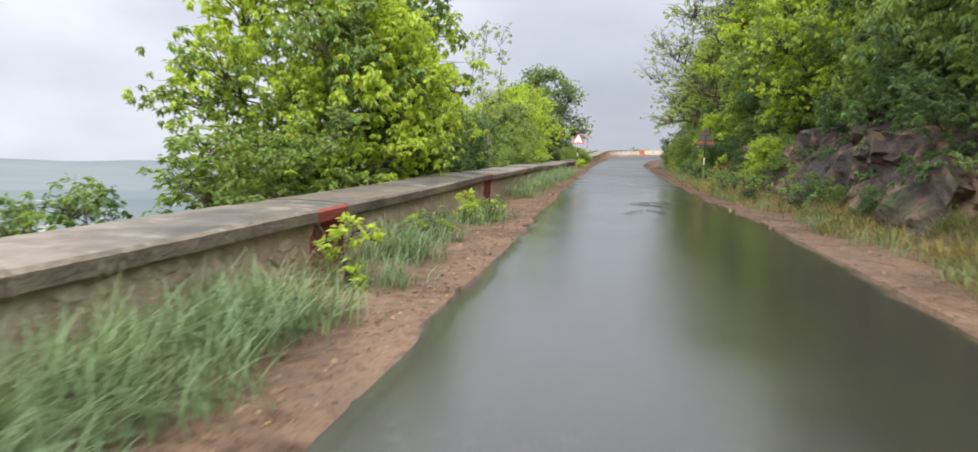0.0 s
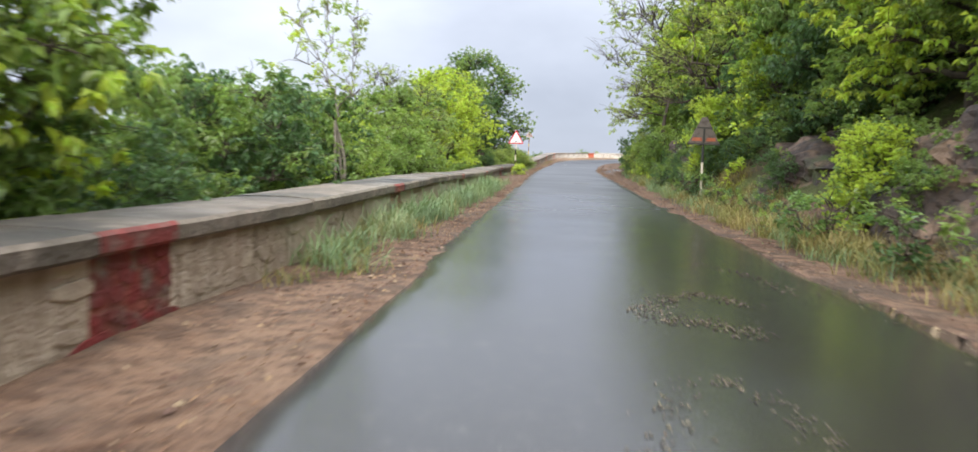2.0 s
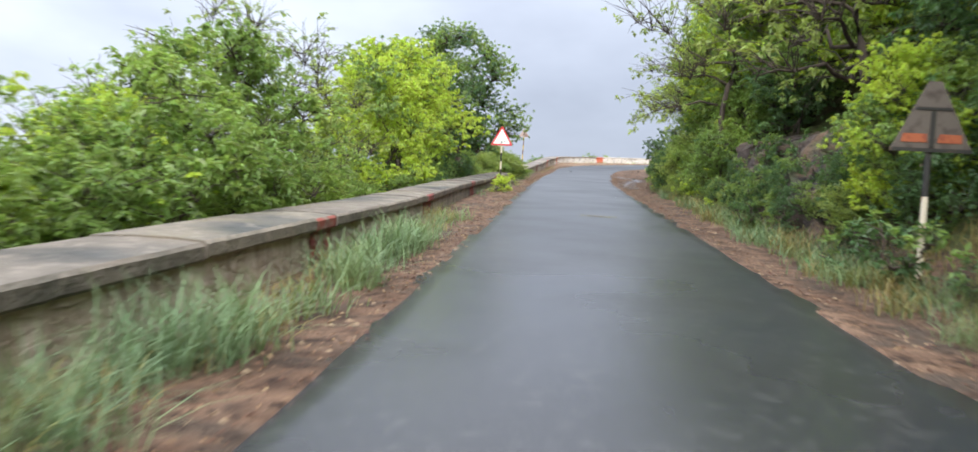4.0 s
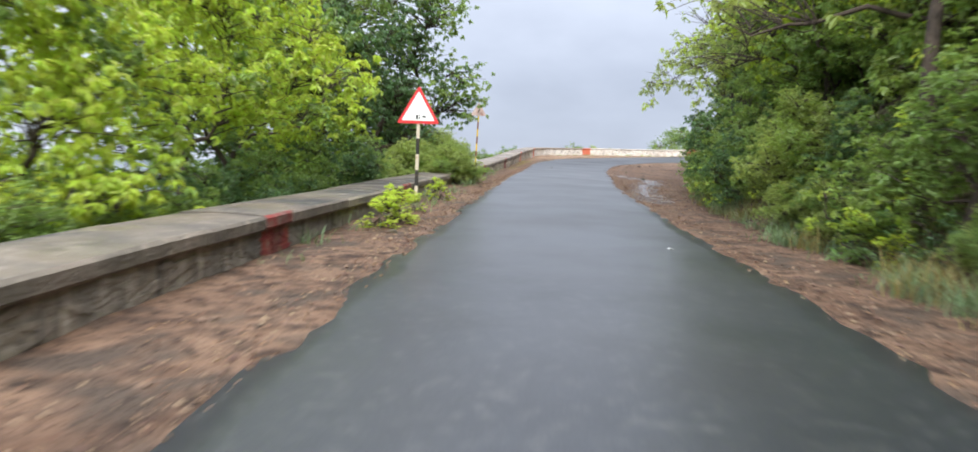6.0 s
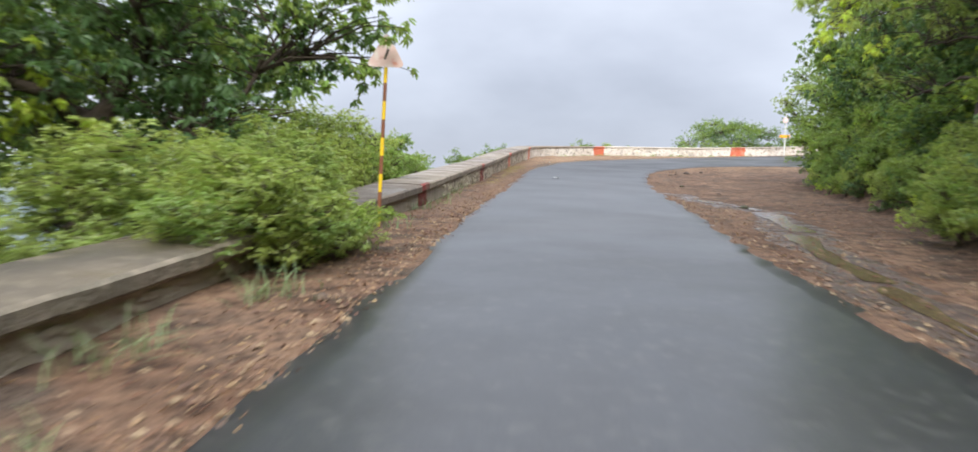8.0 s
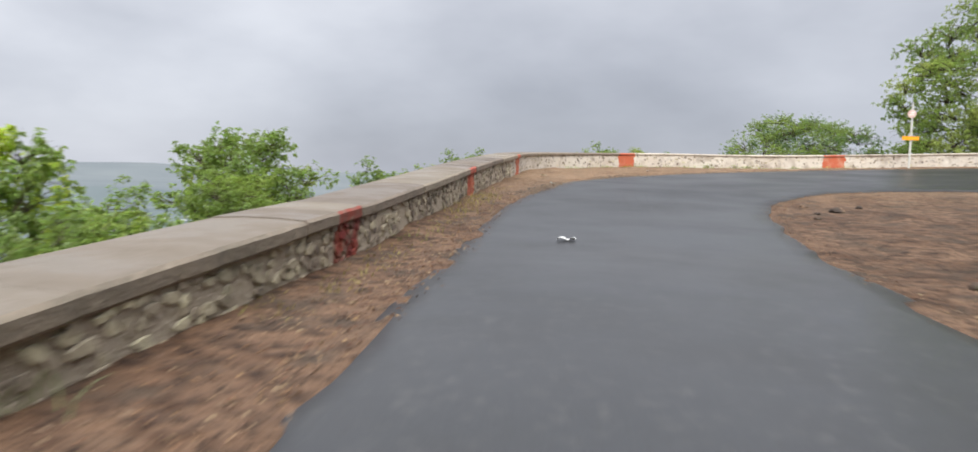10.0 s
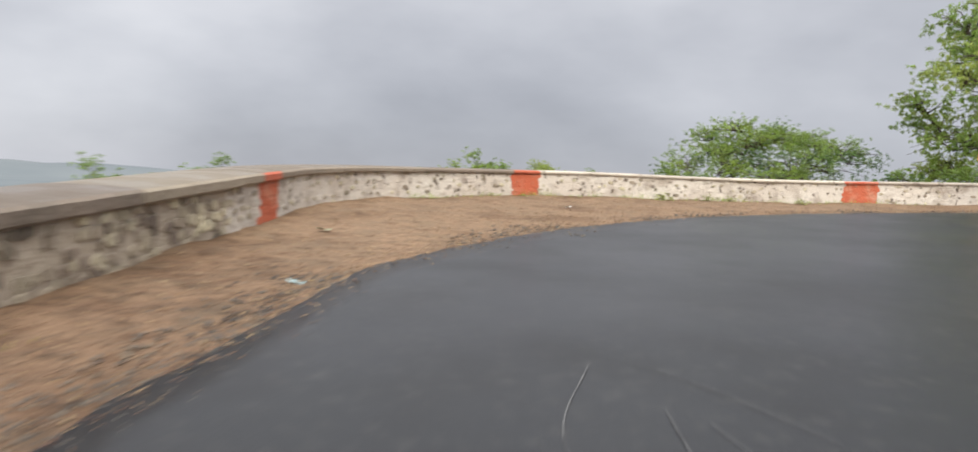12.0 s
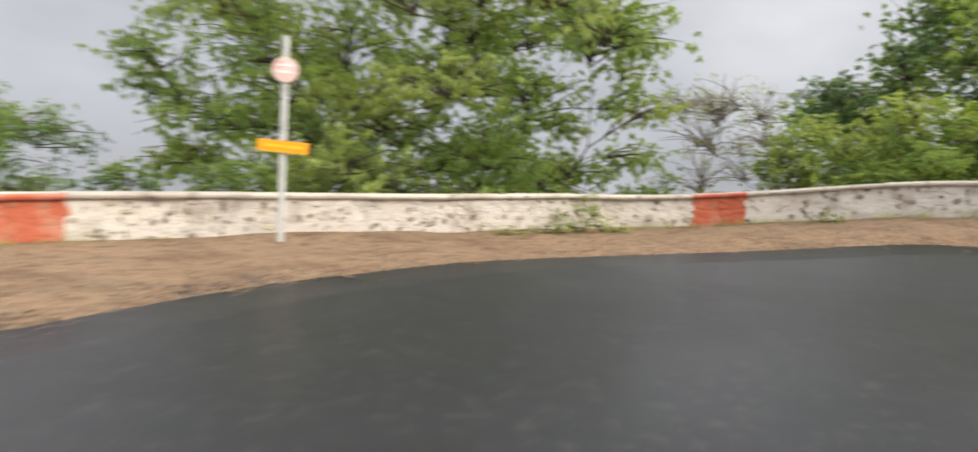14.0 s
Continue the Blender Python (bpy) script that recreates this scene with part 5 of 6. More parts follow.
for x, y, sz in ((5.7, 13.2, 0.95), (5.9, 16.2, 1.05), (5.6, 10.8, 0.85), (5.9, 19.5, 0.9), (4.35, 18.4, 0.35), (4.5, 14.6, 0.3), (5.8, 27.5, 0.9), (6.4, 30.0, 1.1), (6.0, 32.5, 0.9), (5.6, 35.0, 0.8), (4.6, 34.8, 0.7), (4.3, 28.6, 0.35), (4.1, 34.4, 0.5), (4.9, 30.6, 0.5), (4.5, 32.6, 0.4)):
    plant("dark_bush", x, y, sz, r.uniform(0, 360))
for k in range(16):
    y = 36.5 + 0.72 * k
    plant("dark_bush" if k % 3 else "olive_bush", 3.9 + r.uniform(0.0, 0.5), y, r.uniform(0.28, 0.5), r.uniform(0, 360))
# lighter growth along the foot of the slope before the bend
for k in range(18):
    y = 49.0 + 0.62 * k
    plant("olive_bush" if k % 3 else "bush", verge_x(y) + 0.55 + 0.25 * math.sin(k * 2.3), y, 0.36 + 0.1 * math.sin(k * 1.7), 53 * k, stretch=0.8)
# foliage hanging over the upper edge of the rock
for k, (x, y, h, sz) in enumerate(((6.0, 15.6, 2.3, 0.6), (6.0, 17.6, 2.5, 0.65), (5.9, 19.4, 2.2, 0.6), (5.8, 21.2, 1.9, 0.6), (5.7, 22.8, 1.6, 0.55))):
    plant("dark_bush" if k % 2 else "bush", x, y, sz, 77 * k, z=float(road_z(x, y)) + h, stretch=0.8)
for k, (x, y, sz) in enumerate(((4.7, 22.4, 0.5), (4.75, 20.8, 0.42), (4.6, 24.2, 0.55), (4.5, 16.9, 0.34))):
    plant("bush", x, y, sz, 61 * k)
# growth rooted in the rock's clefts
for y, h, sz in ((37.2, 1.1, 1.0), (38.6, 0.7, 1.2), (39.4, 1.6, 1.1), (40.6, 1.0, 1.3), (41.9, 1.7, 1.2), (42.6, 0.8, 1.2), (43.9, 1.3, 1.3), (45.0, 0.7, 1.2), (45.8, 1.6, 1.1), (47.0, 1.0, 1.3), (20.4, 1.2, 0.9), (22.7, 0.8, 1.1), (25.6, 1.3, 1.0)):
    x = 4.3 + 0.45 * h
    plant("weed", x, y, sz, r.uniform(0, 360), z=float(road_z(x, y)) - 0.25 + h)
# young trees standing in front of the rock
for x, y, sz in ((4.25, 23.6, 0.24), (5.5, 33.2, 0.42), (4.3, 35.4, 0.36)):
    plant("bright", x, y, sz, r.uniform(0, 360))
for x, y, s, st in ((19.45, 103.95, 1.05, 0.85), (18.9, 104.25, 0.8, 0.4), (18.3, 104.65, 0.7, 0.3), (19.9, 103.55, 0.7, 0.35), (21.95, 100.6, 0.55, 0.6), (6.8, 106.85, 0.6, 0.5), (8.0, 107.0, 0.4, 0.6), (8.6, 107.1, 0.5, 0.4), (10.6, 107.3, 0.45, 0.5)):
    plant("creeper", x, y, s, r.uniform(0, 360), stretch=st)
for y in np.arange(5, 80, 0.8):
    if r.random() < (0.3 if y < 48 else 0.75):
        plant("weed", verge_x(y) + r.uniform(0.15, 1.0), y, r.uniform(0.6, 1.4), r.uniform(0, 360))
for x, y, s in ((-2.45, 9.7, 0.7), (-2.1, 12.4, 0.7)):
    plant("weed", x, y, s, r.uniform(0, 360))
# small shrubs on the verges
for x, y, s, st in ((-2.3, 6.4, 0.85, 1), (-2.45, 12.5, 0.7, 1), (-2.1, 12.9, 0.7, 0.7), (-2.3, 12.1, 0.7, 0.7), (-2.5, 9.6, 0.5, 1), (-2.25, 9.9, 0.6, 0.6), (-2.4, 51.2, 1.1, 0.66), (-2.5, 50.4, 1.0, 0.6), (-2.3, 50.8, 0.9, 0.7), (-2.4, 55.95, 0.85, 0.75), (-2.5, 53.2, 0.6, 0.7), (-2.75, 57.2, 0.6, 0.6), (4.0, 31.4, 1.0, 1), (3.5, 45, 0.7, 0.7), (3.7, 48.5, 0.8, 0.7)):
    plant("sapling", x, y, s, r.uniform(0, 360), stretch=st)


# ---------------------------------------------------------------- grass and litter
def tussocks(rng, centres, blades, length, spread):
    """Arching blades, each a strip of three joints."""
    pos, out, ln = [], [], []
    for cx, cy, k in centres:
        n = int(blades * k)
        pos.append(np.column_stack([cx + rng.normal(0, spread, n), cy + rng.normal(0, spread * 1.3, n)]))
        a = rng.uniform(0, 2 * np.pi, n)
        out.append(np.column_stack([np.cos(a), np.sin(a)]) * rng.uniform(0.4, 1.5, n)[:, None])
        ln.append(length * k ** 0.5 * rng.uniform(0.5, 1.15, n))
    p, o, L = np.vstack(pos), np.vstack(out), np.concatenate(ln)
    z = ground_z(p[:, 0], p[:, 1]) - 0.02
    p = np.column_stack([p, z])
    rows = []
    sd = np.column_stack([-o[:, 1], o[:, 0], np.zeros(len(o))])
    sd /= np.linalg.norm(sd, axis=1, keepdims=True)
    for t, w in ((0, 0.0055), (0.4, 0.005), (0.75, 0.0035), (1.0, 0.0008)):
        c = p + np.column_stack([o * (L * t * t * 0.75)[:, None], L * (t - 0.42 * t * t * np.linalg.norm(o, axis=1))])
        rows += [c - sd * w, c + sd * w]
    v = np.stack(rows, 1).reshape(-1, 3)
    a = np.arange(len(p))[:, None] * 8
    f = np.vstack([a + np.array([[k, k + 1, k + 3, k + 2]]) for k in (0, 2, 4)])
    return v, f


def build_grass():
    rng = np.random.default_rng(77)
    c = [(x, y, k) for y in np.concatenate([np.arange(-1, 5.3, 0.33), [6.6, 7.9, 8.3]]) for x, k in ((-2.45 + rng.normal(0, 0.1), rng.uniform(0.7, 1.4)), (-2.1 + rng.normal(0, 0.12), rng.uniform(0.4, 1.1)))]
    c += [(-2.5 + rng.normal(0, 0.1), y, rng.uniform(0.2, 0.7)) for y in np.arange(8.8, 14.5, 0.7)]
    c += [(-2.4 + rng.normal(0, 0.16), y, 0.1 + 1.5 * rng.random() ** 1.6) for y in np.arange(18.8, 40.2, 0.42)]
    c += [(-2.55 + rng.normal(0, 0.12), y, rng.uniform(0.1, 0.4)) for y in np.arange(47, 76, 1.6)]
    c += [(-2.2, 12.6, 0.7), (-1.95, 13.1, 0.6), (-2.1, 11.9, 0.6), (-2.15, 9.8, 0.8), (-2.45, 9.5, 0.6), (-2.72, 54.7, 0.35)]
    c += [(verge_x(y) + rng.uniform(-0.2, 1.1), y, rng.uniform(0.15, 0.6)) for y in np.concatenate([np.arange(6, 33, 0.3), np.arange(33, 64, 0.16)])]
    v, f = tussocks(rng, c, 120, 0.58, 0.15)
    tagged(new("grass", mesh_np("grass", v, f, M["grass"])), "long blue-green arching grass along the foot of the wall", "grass", kind="stuff")
    c = [(verge_x(y) + rng.uniform(-0.25, 1.1), y, rng.uniform(0.3, 1.1)) for y in np.concatenate([np.arange(4, 34, 0.2), np.arange(34, 64, 0.4)])]
    c += [(-2.45 + rng.normal(0, 0.2), y, rng.uniform(0.15, 0.8)) for y in np.arange(18.5, 40.5, 0.5)]
    c += [(float(np.interp(y, climb[:, 1], climb[:, 0])) + rng.uniform(0.1, 0.6), y, rng.uniform(0.02, 0.06) + 0.05 * (86 < y < 89.5)) for y in np.arange(78, 92, 0.06)]
    c += [(verge_x(y) + rng.uniform(0.1, 1.2), y, rng.uniform(0.4, 1.3)) for y in np.arange(9, 34, 0.4)]
    v, f = tussocks(rng, c, 75, 0.5, 0.13)
    tagged(new("grass", mesh_np("grass", v, f, M["dry_grass"])), "dry straw-coloured and green grass on the verge", "grass", kind="stuff")
    c = []
    for s in np.arange(wall_near(0.5, 103.8), wall_near(22.5, 97), 0.35):
        p, d, n = wall_at(s)
        q = p - n * rng.uniform(0.03, 0.2)
        if hash_noise(np.array([s * 0.25]), np.array([3.0]), 5)[0] > -0.1:
            c.append((q[0], q[1], rng.uniform(0.15, 0.5)))
    v, f = tussocks(rng, c, 60, 0.3, 0.1)
    tagged(new("grass", mesh_np("grass", v, f, M["leaf_olive"])), "short bright green weeds at the foot of the white wall", "grass", kind="stuff")


def stones(rng, q, size):
    """Small uneven eight-sided stones at the points q."""
    corners = np.array([(1, 0, 0), (0, 1, 0), (-1, 0, 0), (0, -1, 0), (0, 0, 0.7), (0, 0, -0.5)])
    v = (q[:, None] + corners[None] * rng.uniform(0.7, 1.3, (len(q), 6, 3)) * size[:, None, None]).reshape(-1, 3)
    k = np.arange(len(q))[:, None] * 6
    return v, np.vstack([k + np.array([t]) for t in ((0, 1, 4), (1, 2, 4), (2, 3, 4), (3, 0, 4), (1, 0, 5), (2, 1, 5), (3, 2, 5), (0, 3, 5))])


def build_litter():
    rng = np.random.default_rng(5)
    l, rr_ = road_line[:, :2], road_line[:, 2:]
    sel = (l[:, 1] > -2) & (l[:, 0] < 40)
    pts = []
    for a, b in zip(l[sel], rr_[sel]):
        d = (b - a) / np.linalg.norm(b - a)
        for _ in range(30 if a[1] < 16 else 36 if a[1] < 58 else 70):
            pts.append(a + d * (0.12 - rng.exponential(0.5)) + rng.normal(0, 0.25, 2) * np.array([0.3, 1]))
        for _ in range(7 if b[1] < 24 else 24):
            pts.append(b + d * (rng.exponential(0.6) - 0.12) + rng.normal(0, 0.25, 2) * np.array([0.3, 1]))
    for q in rng.uniform(wall_near(-1.9, 91), wall_near(22.6, 97), 15000):
        w, d, n = wall_at(q)
        pts.append(w - n * rng.uniform(0.05, 4.2))
    for y in rng.uniform(56, 93, 9000):                # the muddy nose inside the bend
        x0 = float(np.interp(y, rr_[sel][:140 * 4, 1], rr_[sel][:140 * 4, 0])) if y < 90 else 5.5
        pts.append((x0 + rng.uniform(0.0, 1.0) * (max(verge_x(min(y, 82)) - x0, 0.6) + 1.0), y))
    p = np.array(pts)
    l_in = signed(p[:, 0], p[:, 1], l[::4])
    r_in = signed(p[:, 0], p[:, 1], rr_[::4])
    spill = rng.random(len(p)) ** 2 * np.where(p[:, 1] > 78, 0.5, 0.16)                  # some lies over the asphalt's rim
    p = p[~((l_in < -spill) & (r_in > spill))]
    keep = (signed(p[:, 0], p[:, 1], wall_line[::2]) < -0.05)
    p = p[keep]
    z = ground_z(p[:, 0], p[:, 1])
    over = (signed(p[:, 0], p[:, 1], l[::4]) < 0.35) & (signed(p[:, 0], p[:, 1], rr_[::4]) > -0.35)
    z = np.where(over, np.maximum(z, road_z(p[:, 0], p[:, 1]) + 0.022), z)
    n = len(p)
    half = rng.random(n) < 0.5
    # leaves
    q = np.column_stack([p, z + 0.012])[half]
    a = rng.normal(0, 1, (len(q), 3)) * np.array([1, 1, 0.25])
    fine = np.interp(q[:, 1], [70, 84], [1.0, 0.7])
    v, f = leaf_cards(q, a, np.array([[0, 0, 1.0]]) + rng.normal(0, 0.3, (len(q), 3)), rng.uniform(0.02, 0.06, len(q)) * fine, rng.uniform(0.011, 0.03, len(q)) * fine)
    wash = []
    for line, count, wide in (([(0.50, 17.8), (0.72, 18.3), (1.04, 18.6), (1.3, 18.2)], 240, 0.07), ([(0.24, 14.9), (0.42, 15.7), (0.66, 16.1), (0.84, 15.85), (0.95, 15.2)], 150, 0.07),
                              ([(0.48, 17.75), (0.62, 17.5), (0.80, 17.5), (1.06, 17.2)], 240, 0.1), ([(2.3, 22.5), (2.35, 19.5), (2.5, 15.5), (2.5, 11.0)], 420, 0.14), ([(1.3, 20.5), (1.6, 20.0), (1.9, 18.8)], 120, 0.08)):
        w = spline(line, 0.1)
        w = w[rng.integers(0, len(w), count)] + rng.normal(0, wide, (count, 2))
        wash.append(np.column_stack([w, road_z(w[:, 0], w[:, 1]) + 0.027 + 0.028 * (1 - ((w[:, 0] - 0.6) / 2.15) ** 2)]))
    w = np.vstack(wash)
    wv, wf = leaf_cards(w, rng.normal(0, 1, (len(w), 3)) * np.array([1, 1, 0.06]), np.array([[0, 0, 1.0]]) + rng.normal(0, 0.12, (len(w), 3)), rng.uniform(0.016, 0.042, len(w)), rng.uniform(0.009, 0.02, len(w)))
    tagged(new("wet_leaves", mesh_np("wet_leaves", wv, wf, M["wet_litter"])), "wet brown leaves washed into lines on the road", "litter", kind="stuff")
    tagged(new("dead_leaves", mesh_np("dead_leaves", v, f, M["litter"])), "brown dead leaves scattered over the red verge", "litter", kind="stuff")
    q = np.column_stack([p, z])[~half]
    size = (0.007 + 0.026 * rng.random(len(q)) ** 3) * np.interp(q[:, 1], [70, 84], [1.0, 0.55])
    v, f = stones(rng, q, size)
    tagged(new("pebbles", mesh_np("pebbles", v, f, M["pebble"])), "small stones and grit along the road's edge", "pebbles", kind="stuff")
    # crumbled asphalt along the outer rim of the bend
    rim = l[(l[:, 1] > 90) & (l[:, 0] < 13)]
    e = rim[rng.integers(0, len(rim), 9000)]
    patch = fbm(e[:, 0] * 0.8, e[:, 1] * 0.8, 3, 19)
    e = e[patch > -0.15] + rng.normal(0, 0.3, (int((patch > -0.15).sum()), 2))
    v, f = stones(rng, np.column_stack([e, np.maximum(ground_z(e[:, 0], e[:, 1]), road_z(e[:, 0], e[:, 1]) + 0.012)]), 0.006 + 0.022 * rng.random(len(e)) ** 2)
    tagged(new("chippings", mesh_np("chippings", v, f, M["chipping"])), "loose grey chippings along the crumbling rim of the asphalt", "gravel", kind="stuff")


build_grass()
build_litter()


# ---------------------------------------------------------------- signs
def cyl(bm, x, y, z0, z1, radius, sides=12):
    ret = bmesh.ops.create_cone(bm, cap_ends=True, segments=sides, radius1=radius, radius2=radius, depth=z1 - z0, matrix=Matrix.Translation((x, y, (z0 + z1) / 2)))
    return ret


def slab(bm, outline, y0, y1):
    """An outline in x, z pushed from y0 to y1."""
    front = [bm.verts.new((x, y0, z)) for x, z in outline]
    back = [bm.verts.new((x, y1, z)) for x, z in outline]
    n = len(outline)
    bm.faces.new(front)
    bm.faces.new(back[::-1])
    for i in range(n):
        bm.faces.new((front[(i + 1) % n], front[i], back[i], back[(i + 1) % n]))
    bmesh.ops.recalc_face_normals(bm, faces=bm.faces)


def rounded_triangle(side, z0, r):
    h = side * math.sqrt(3) / 2
    pts = []
    for (cx, cz), mid in (((-side / 2 + r * math.sqrt(3), z0 + r), 210), ((side / 2 - r * math.sqrt(3), z0 + r), 330), ((0, z0 + h - 2 * r), 90)):
        for k in range(-2, 3):
            a = radians(mid + k * 30)
            pts.append((cx + math.cos(a) * r, cz + math.sin(a) * r))
    return pts


def banded_post(parent, top, radius, bands, mats):
    edges = np.linspace(0, top, bands + 1)
    for i in range(bands):
        bm = bmesh.new()
        cyl(bm, 0, 0, edges[i] - (0.4 if i == 0 else 0), edges[i + 1], radius)
        part("post_band", bm, mats[i % len(mats)], parent, smooth=False)


def warning_sign(x, y, turn=0):
    ob = tagged(new("warning_sign"), "white triangular warning sign with red border on a black-and-white banded post", "road sign")
    banded_post(ob, 1.62, 0.036, 5, [M["post_white"], M["post_black"]])
    bm = bmesh.new(); slab(bm, rounded_triangle(0.9, 1.60, 0.03), -0.042, -0.038)
    part("border", bm, M["sign_red"], ob, "red border plate")
    bm = bmesh.new(); slab(bm, rounded_triangle(0.9, 1.60, 0.03), -0.0375, -0.034)
    part("backing", bm, M["sign_back"], ob, "grey metal backing")
    bm = bmesh.new(); slab(bm, rounded_triangle(0.70, 1.66, 0.02), -0.047, -0.0425)
    face = part("sign_face", bm, M["sign_white"], ob, "worn blank white sign face")
    for mx, mz, w, h in ((-0.02, 1.735, 0.05, 0.09), (0.03, 1.74, 0.02, 0.1), (0.13, 1.745, 0.09, 0.035)):
        bm = bmesh.new(); slab(bm, [(mx - w / 2, mz - h / 2), (mx + w / 2, mz - h / 2), (mx + w * 0.2, mz + h / 2), (mx - w * 0.4, mz + h / 2)], -0.0505, -0.0475)
        part("worn_symbol", bm, M["mark"], face)
    for bz in (1.72, 2.0):
        bm = bmesh.new(); cyl(bm, 0, 0, bz, bz + 0.03, 0.042)
        part("clamp", bm, M["sign_back"], ob)
    ob.matrix_basis = pose(x, y, float(road_z(x, y)) + 0.0, 0, 0, turn)


def faded_sign(x, y):
    ob = tagged(new("warning_sign"), "faded pink triangular sign on a thin yellow-and-brown banded post", "road sign")
    banded_post(ob, 2.24, 0.026, 9, [M["post_yellow"], M["post_brown"]])
    bm = bmesh.new(); slab(bm, rounded_triangle(0.56, 2.2, 0.045), -0.034, -0.028)
    face = part("sign_face", bm, M["sign_faded"], ob, "bleached pink sign face")
    bm = bmesh.new(); slab(bm, [(-0.03, 2.31), (0.0, 2.30), (0.05, 2.43), (0.02, 2.46)], -0.037, -0.0345)
    part("worn_symbol", bm, M["sign_rust"], face)
    ob.matrix_basis = pose(x, y, float(road_z(x, y)), 0, 1.5, -4)


def rusty_sign(x, y):
    ob = tagged(new("warning_sign"), "rusty grey triangular sign with two orange reflector bars among leaves", "road sign")
    bm = bmesh.new(); cyl(bm, 0, 0, -0.4, 1.05, 0.032)
    part("post", bm, M["post_white"], ob)
    bm = bmesh.new(); cyl(bm, 0, 0, 1.05, 2.05, 0.033)
    part("upper_post", bm, M["post_black"], ob, "black upper length of the post")
    bm = bmesh.new(); slab(bm, [(-0.43, 1.55), (0.43, 1.55), (0.07, 2.26), (-0.07, 2.26)], -0.042, -0.034)
    part("sign_face", bm, M["sign_rust"], ob)
    for name, outline in (("frame_bar", [(-0.44, 1.52), (0.44, 1.52), (0.44, 1.56), (-0.44, 1.56)]), ("frame_bar", [(-0.20, 1.96), (0.20, 1.96), (0.185, 1.99), (-0.185, 1.99)]),
                          ("frame_bar", [(-0.025, 1.57), (0.025, 1.57), (0.025, 1.95), (-0.025, 1.95)])):
        bm = bmesh.new(); slab(bm, outline, -0.052, -0.0425)
        part(name, bm, M["post_black"], ob, "black frame bar")
    for x0, x1 in ((-0.33, -0.05), (0.06, 0.32)):
        bm = bmesh.new(); slab(bm, [(x0, 1.62), (x1, 1.62), (x1 - 0.01, 1.71), (x0 + 0.02, 1.71)], -0.048, -0.0425)
        part("reflector", bm, M["reflector"], ob, "orange-red reflector strip")
    ob.matrix_basis = pose(x, y, float(road_z(x, y)), 0, 0, 6)


def bend_post(x, y):
    ob = tagged(new("sign_post"), "galvanised post with a faded round disc and an orange plate", "road sign")
    bm = bmesh.new(); cyl(bm, 0, 0, -0.4, 2.63, 0.045)
    part("post", bm, M["post_grey"], ob)
    bm = bmesh.new()
    slab(bm, [(math.cos(a) * 0.17, 2.18 + math.sin(a) * 0.17) for a in np.linspace(0, 2 * math.pi, 24, endpoint=False)], -0.058, -0.05)
    disc = part("disc", bm, M["sign_faded"], ob, "faded pink round disc")
    for k in range(2):
        bm = bmesh.new(); slab(bm, [(-0.09, 2.13 + k * 0.09), (0.09, 2.13 + k * 0.09), (0.09, 2.16 + k * 0.09), (-0.09, 2.16 + k * 0.09)], -0.061, -0.0585)
        part("worn_bar", bm, M["sign_white"], disc)
    bm = bmesh.new(); slab(bm, [(-0.33, 1.10), (0.32, 1.07), (0.33, 1.23), (-0.32, 1.26)], -0.062, -0.052)
    plate = part("plate", bm, M["orange"], ob, "orange-yellow name plate")
    bm = bmesh.new(); slab(bm, [(-0.25, 1.16), (0.25, 1.135), (0.25, 1.175), (-0.25, 1.20)], -0.0655, -0.0625)
    part("lettering_bar", bm, M["post_yellow"], plate)
    ob.matrix_basis = pose(x, y, float(road_z(x, y)) - 0.03, 0, 0, -38)


warning_sign(-2.86, 55.5, -3)
faded_sign(-2.66, 66.3)
rusty_sign(3.57, 33.3)
bend_post(14.94, 106.2)


# ---------------------------------------------------------------- small things on the road and verges
def strip_on_road(name, points, width, mat, label, category, lift=0.006):
    """A thin painted line along points on the asphalt."""
    p = spline(points, 0.12)
    d = np.gradient(p, axis=0)
    d /= np.linalg.norm(d, axis=1, keepdims=True) + 1e-9
    n = np.column_stack([-d[:, 1], d[:, 0]])
    k = np.arange(len(p))
    w = width * (0.75 + 0.35 * hash_noise(k * 0.6, k * 0 + len(p), 3))[:, None]
    a, b = p - n * w / 2, p + n * w / 2

    def top(q):
        return np.column_stack([q, road_z(q[:, 0], q[:, 1]) + 0.05 + lift])
    v = np.vstack([top(a), top(b)])
    m = len(p)
    i = np.arange(m - 1)
    f = np.stack([i, i + 1, m + i + 1, m + i], 1)
    return tagged(new(name, mesh_np(name, v, f, mat)), label, category, group="marks on the asphalt")


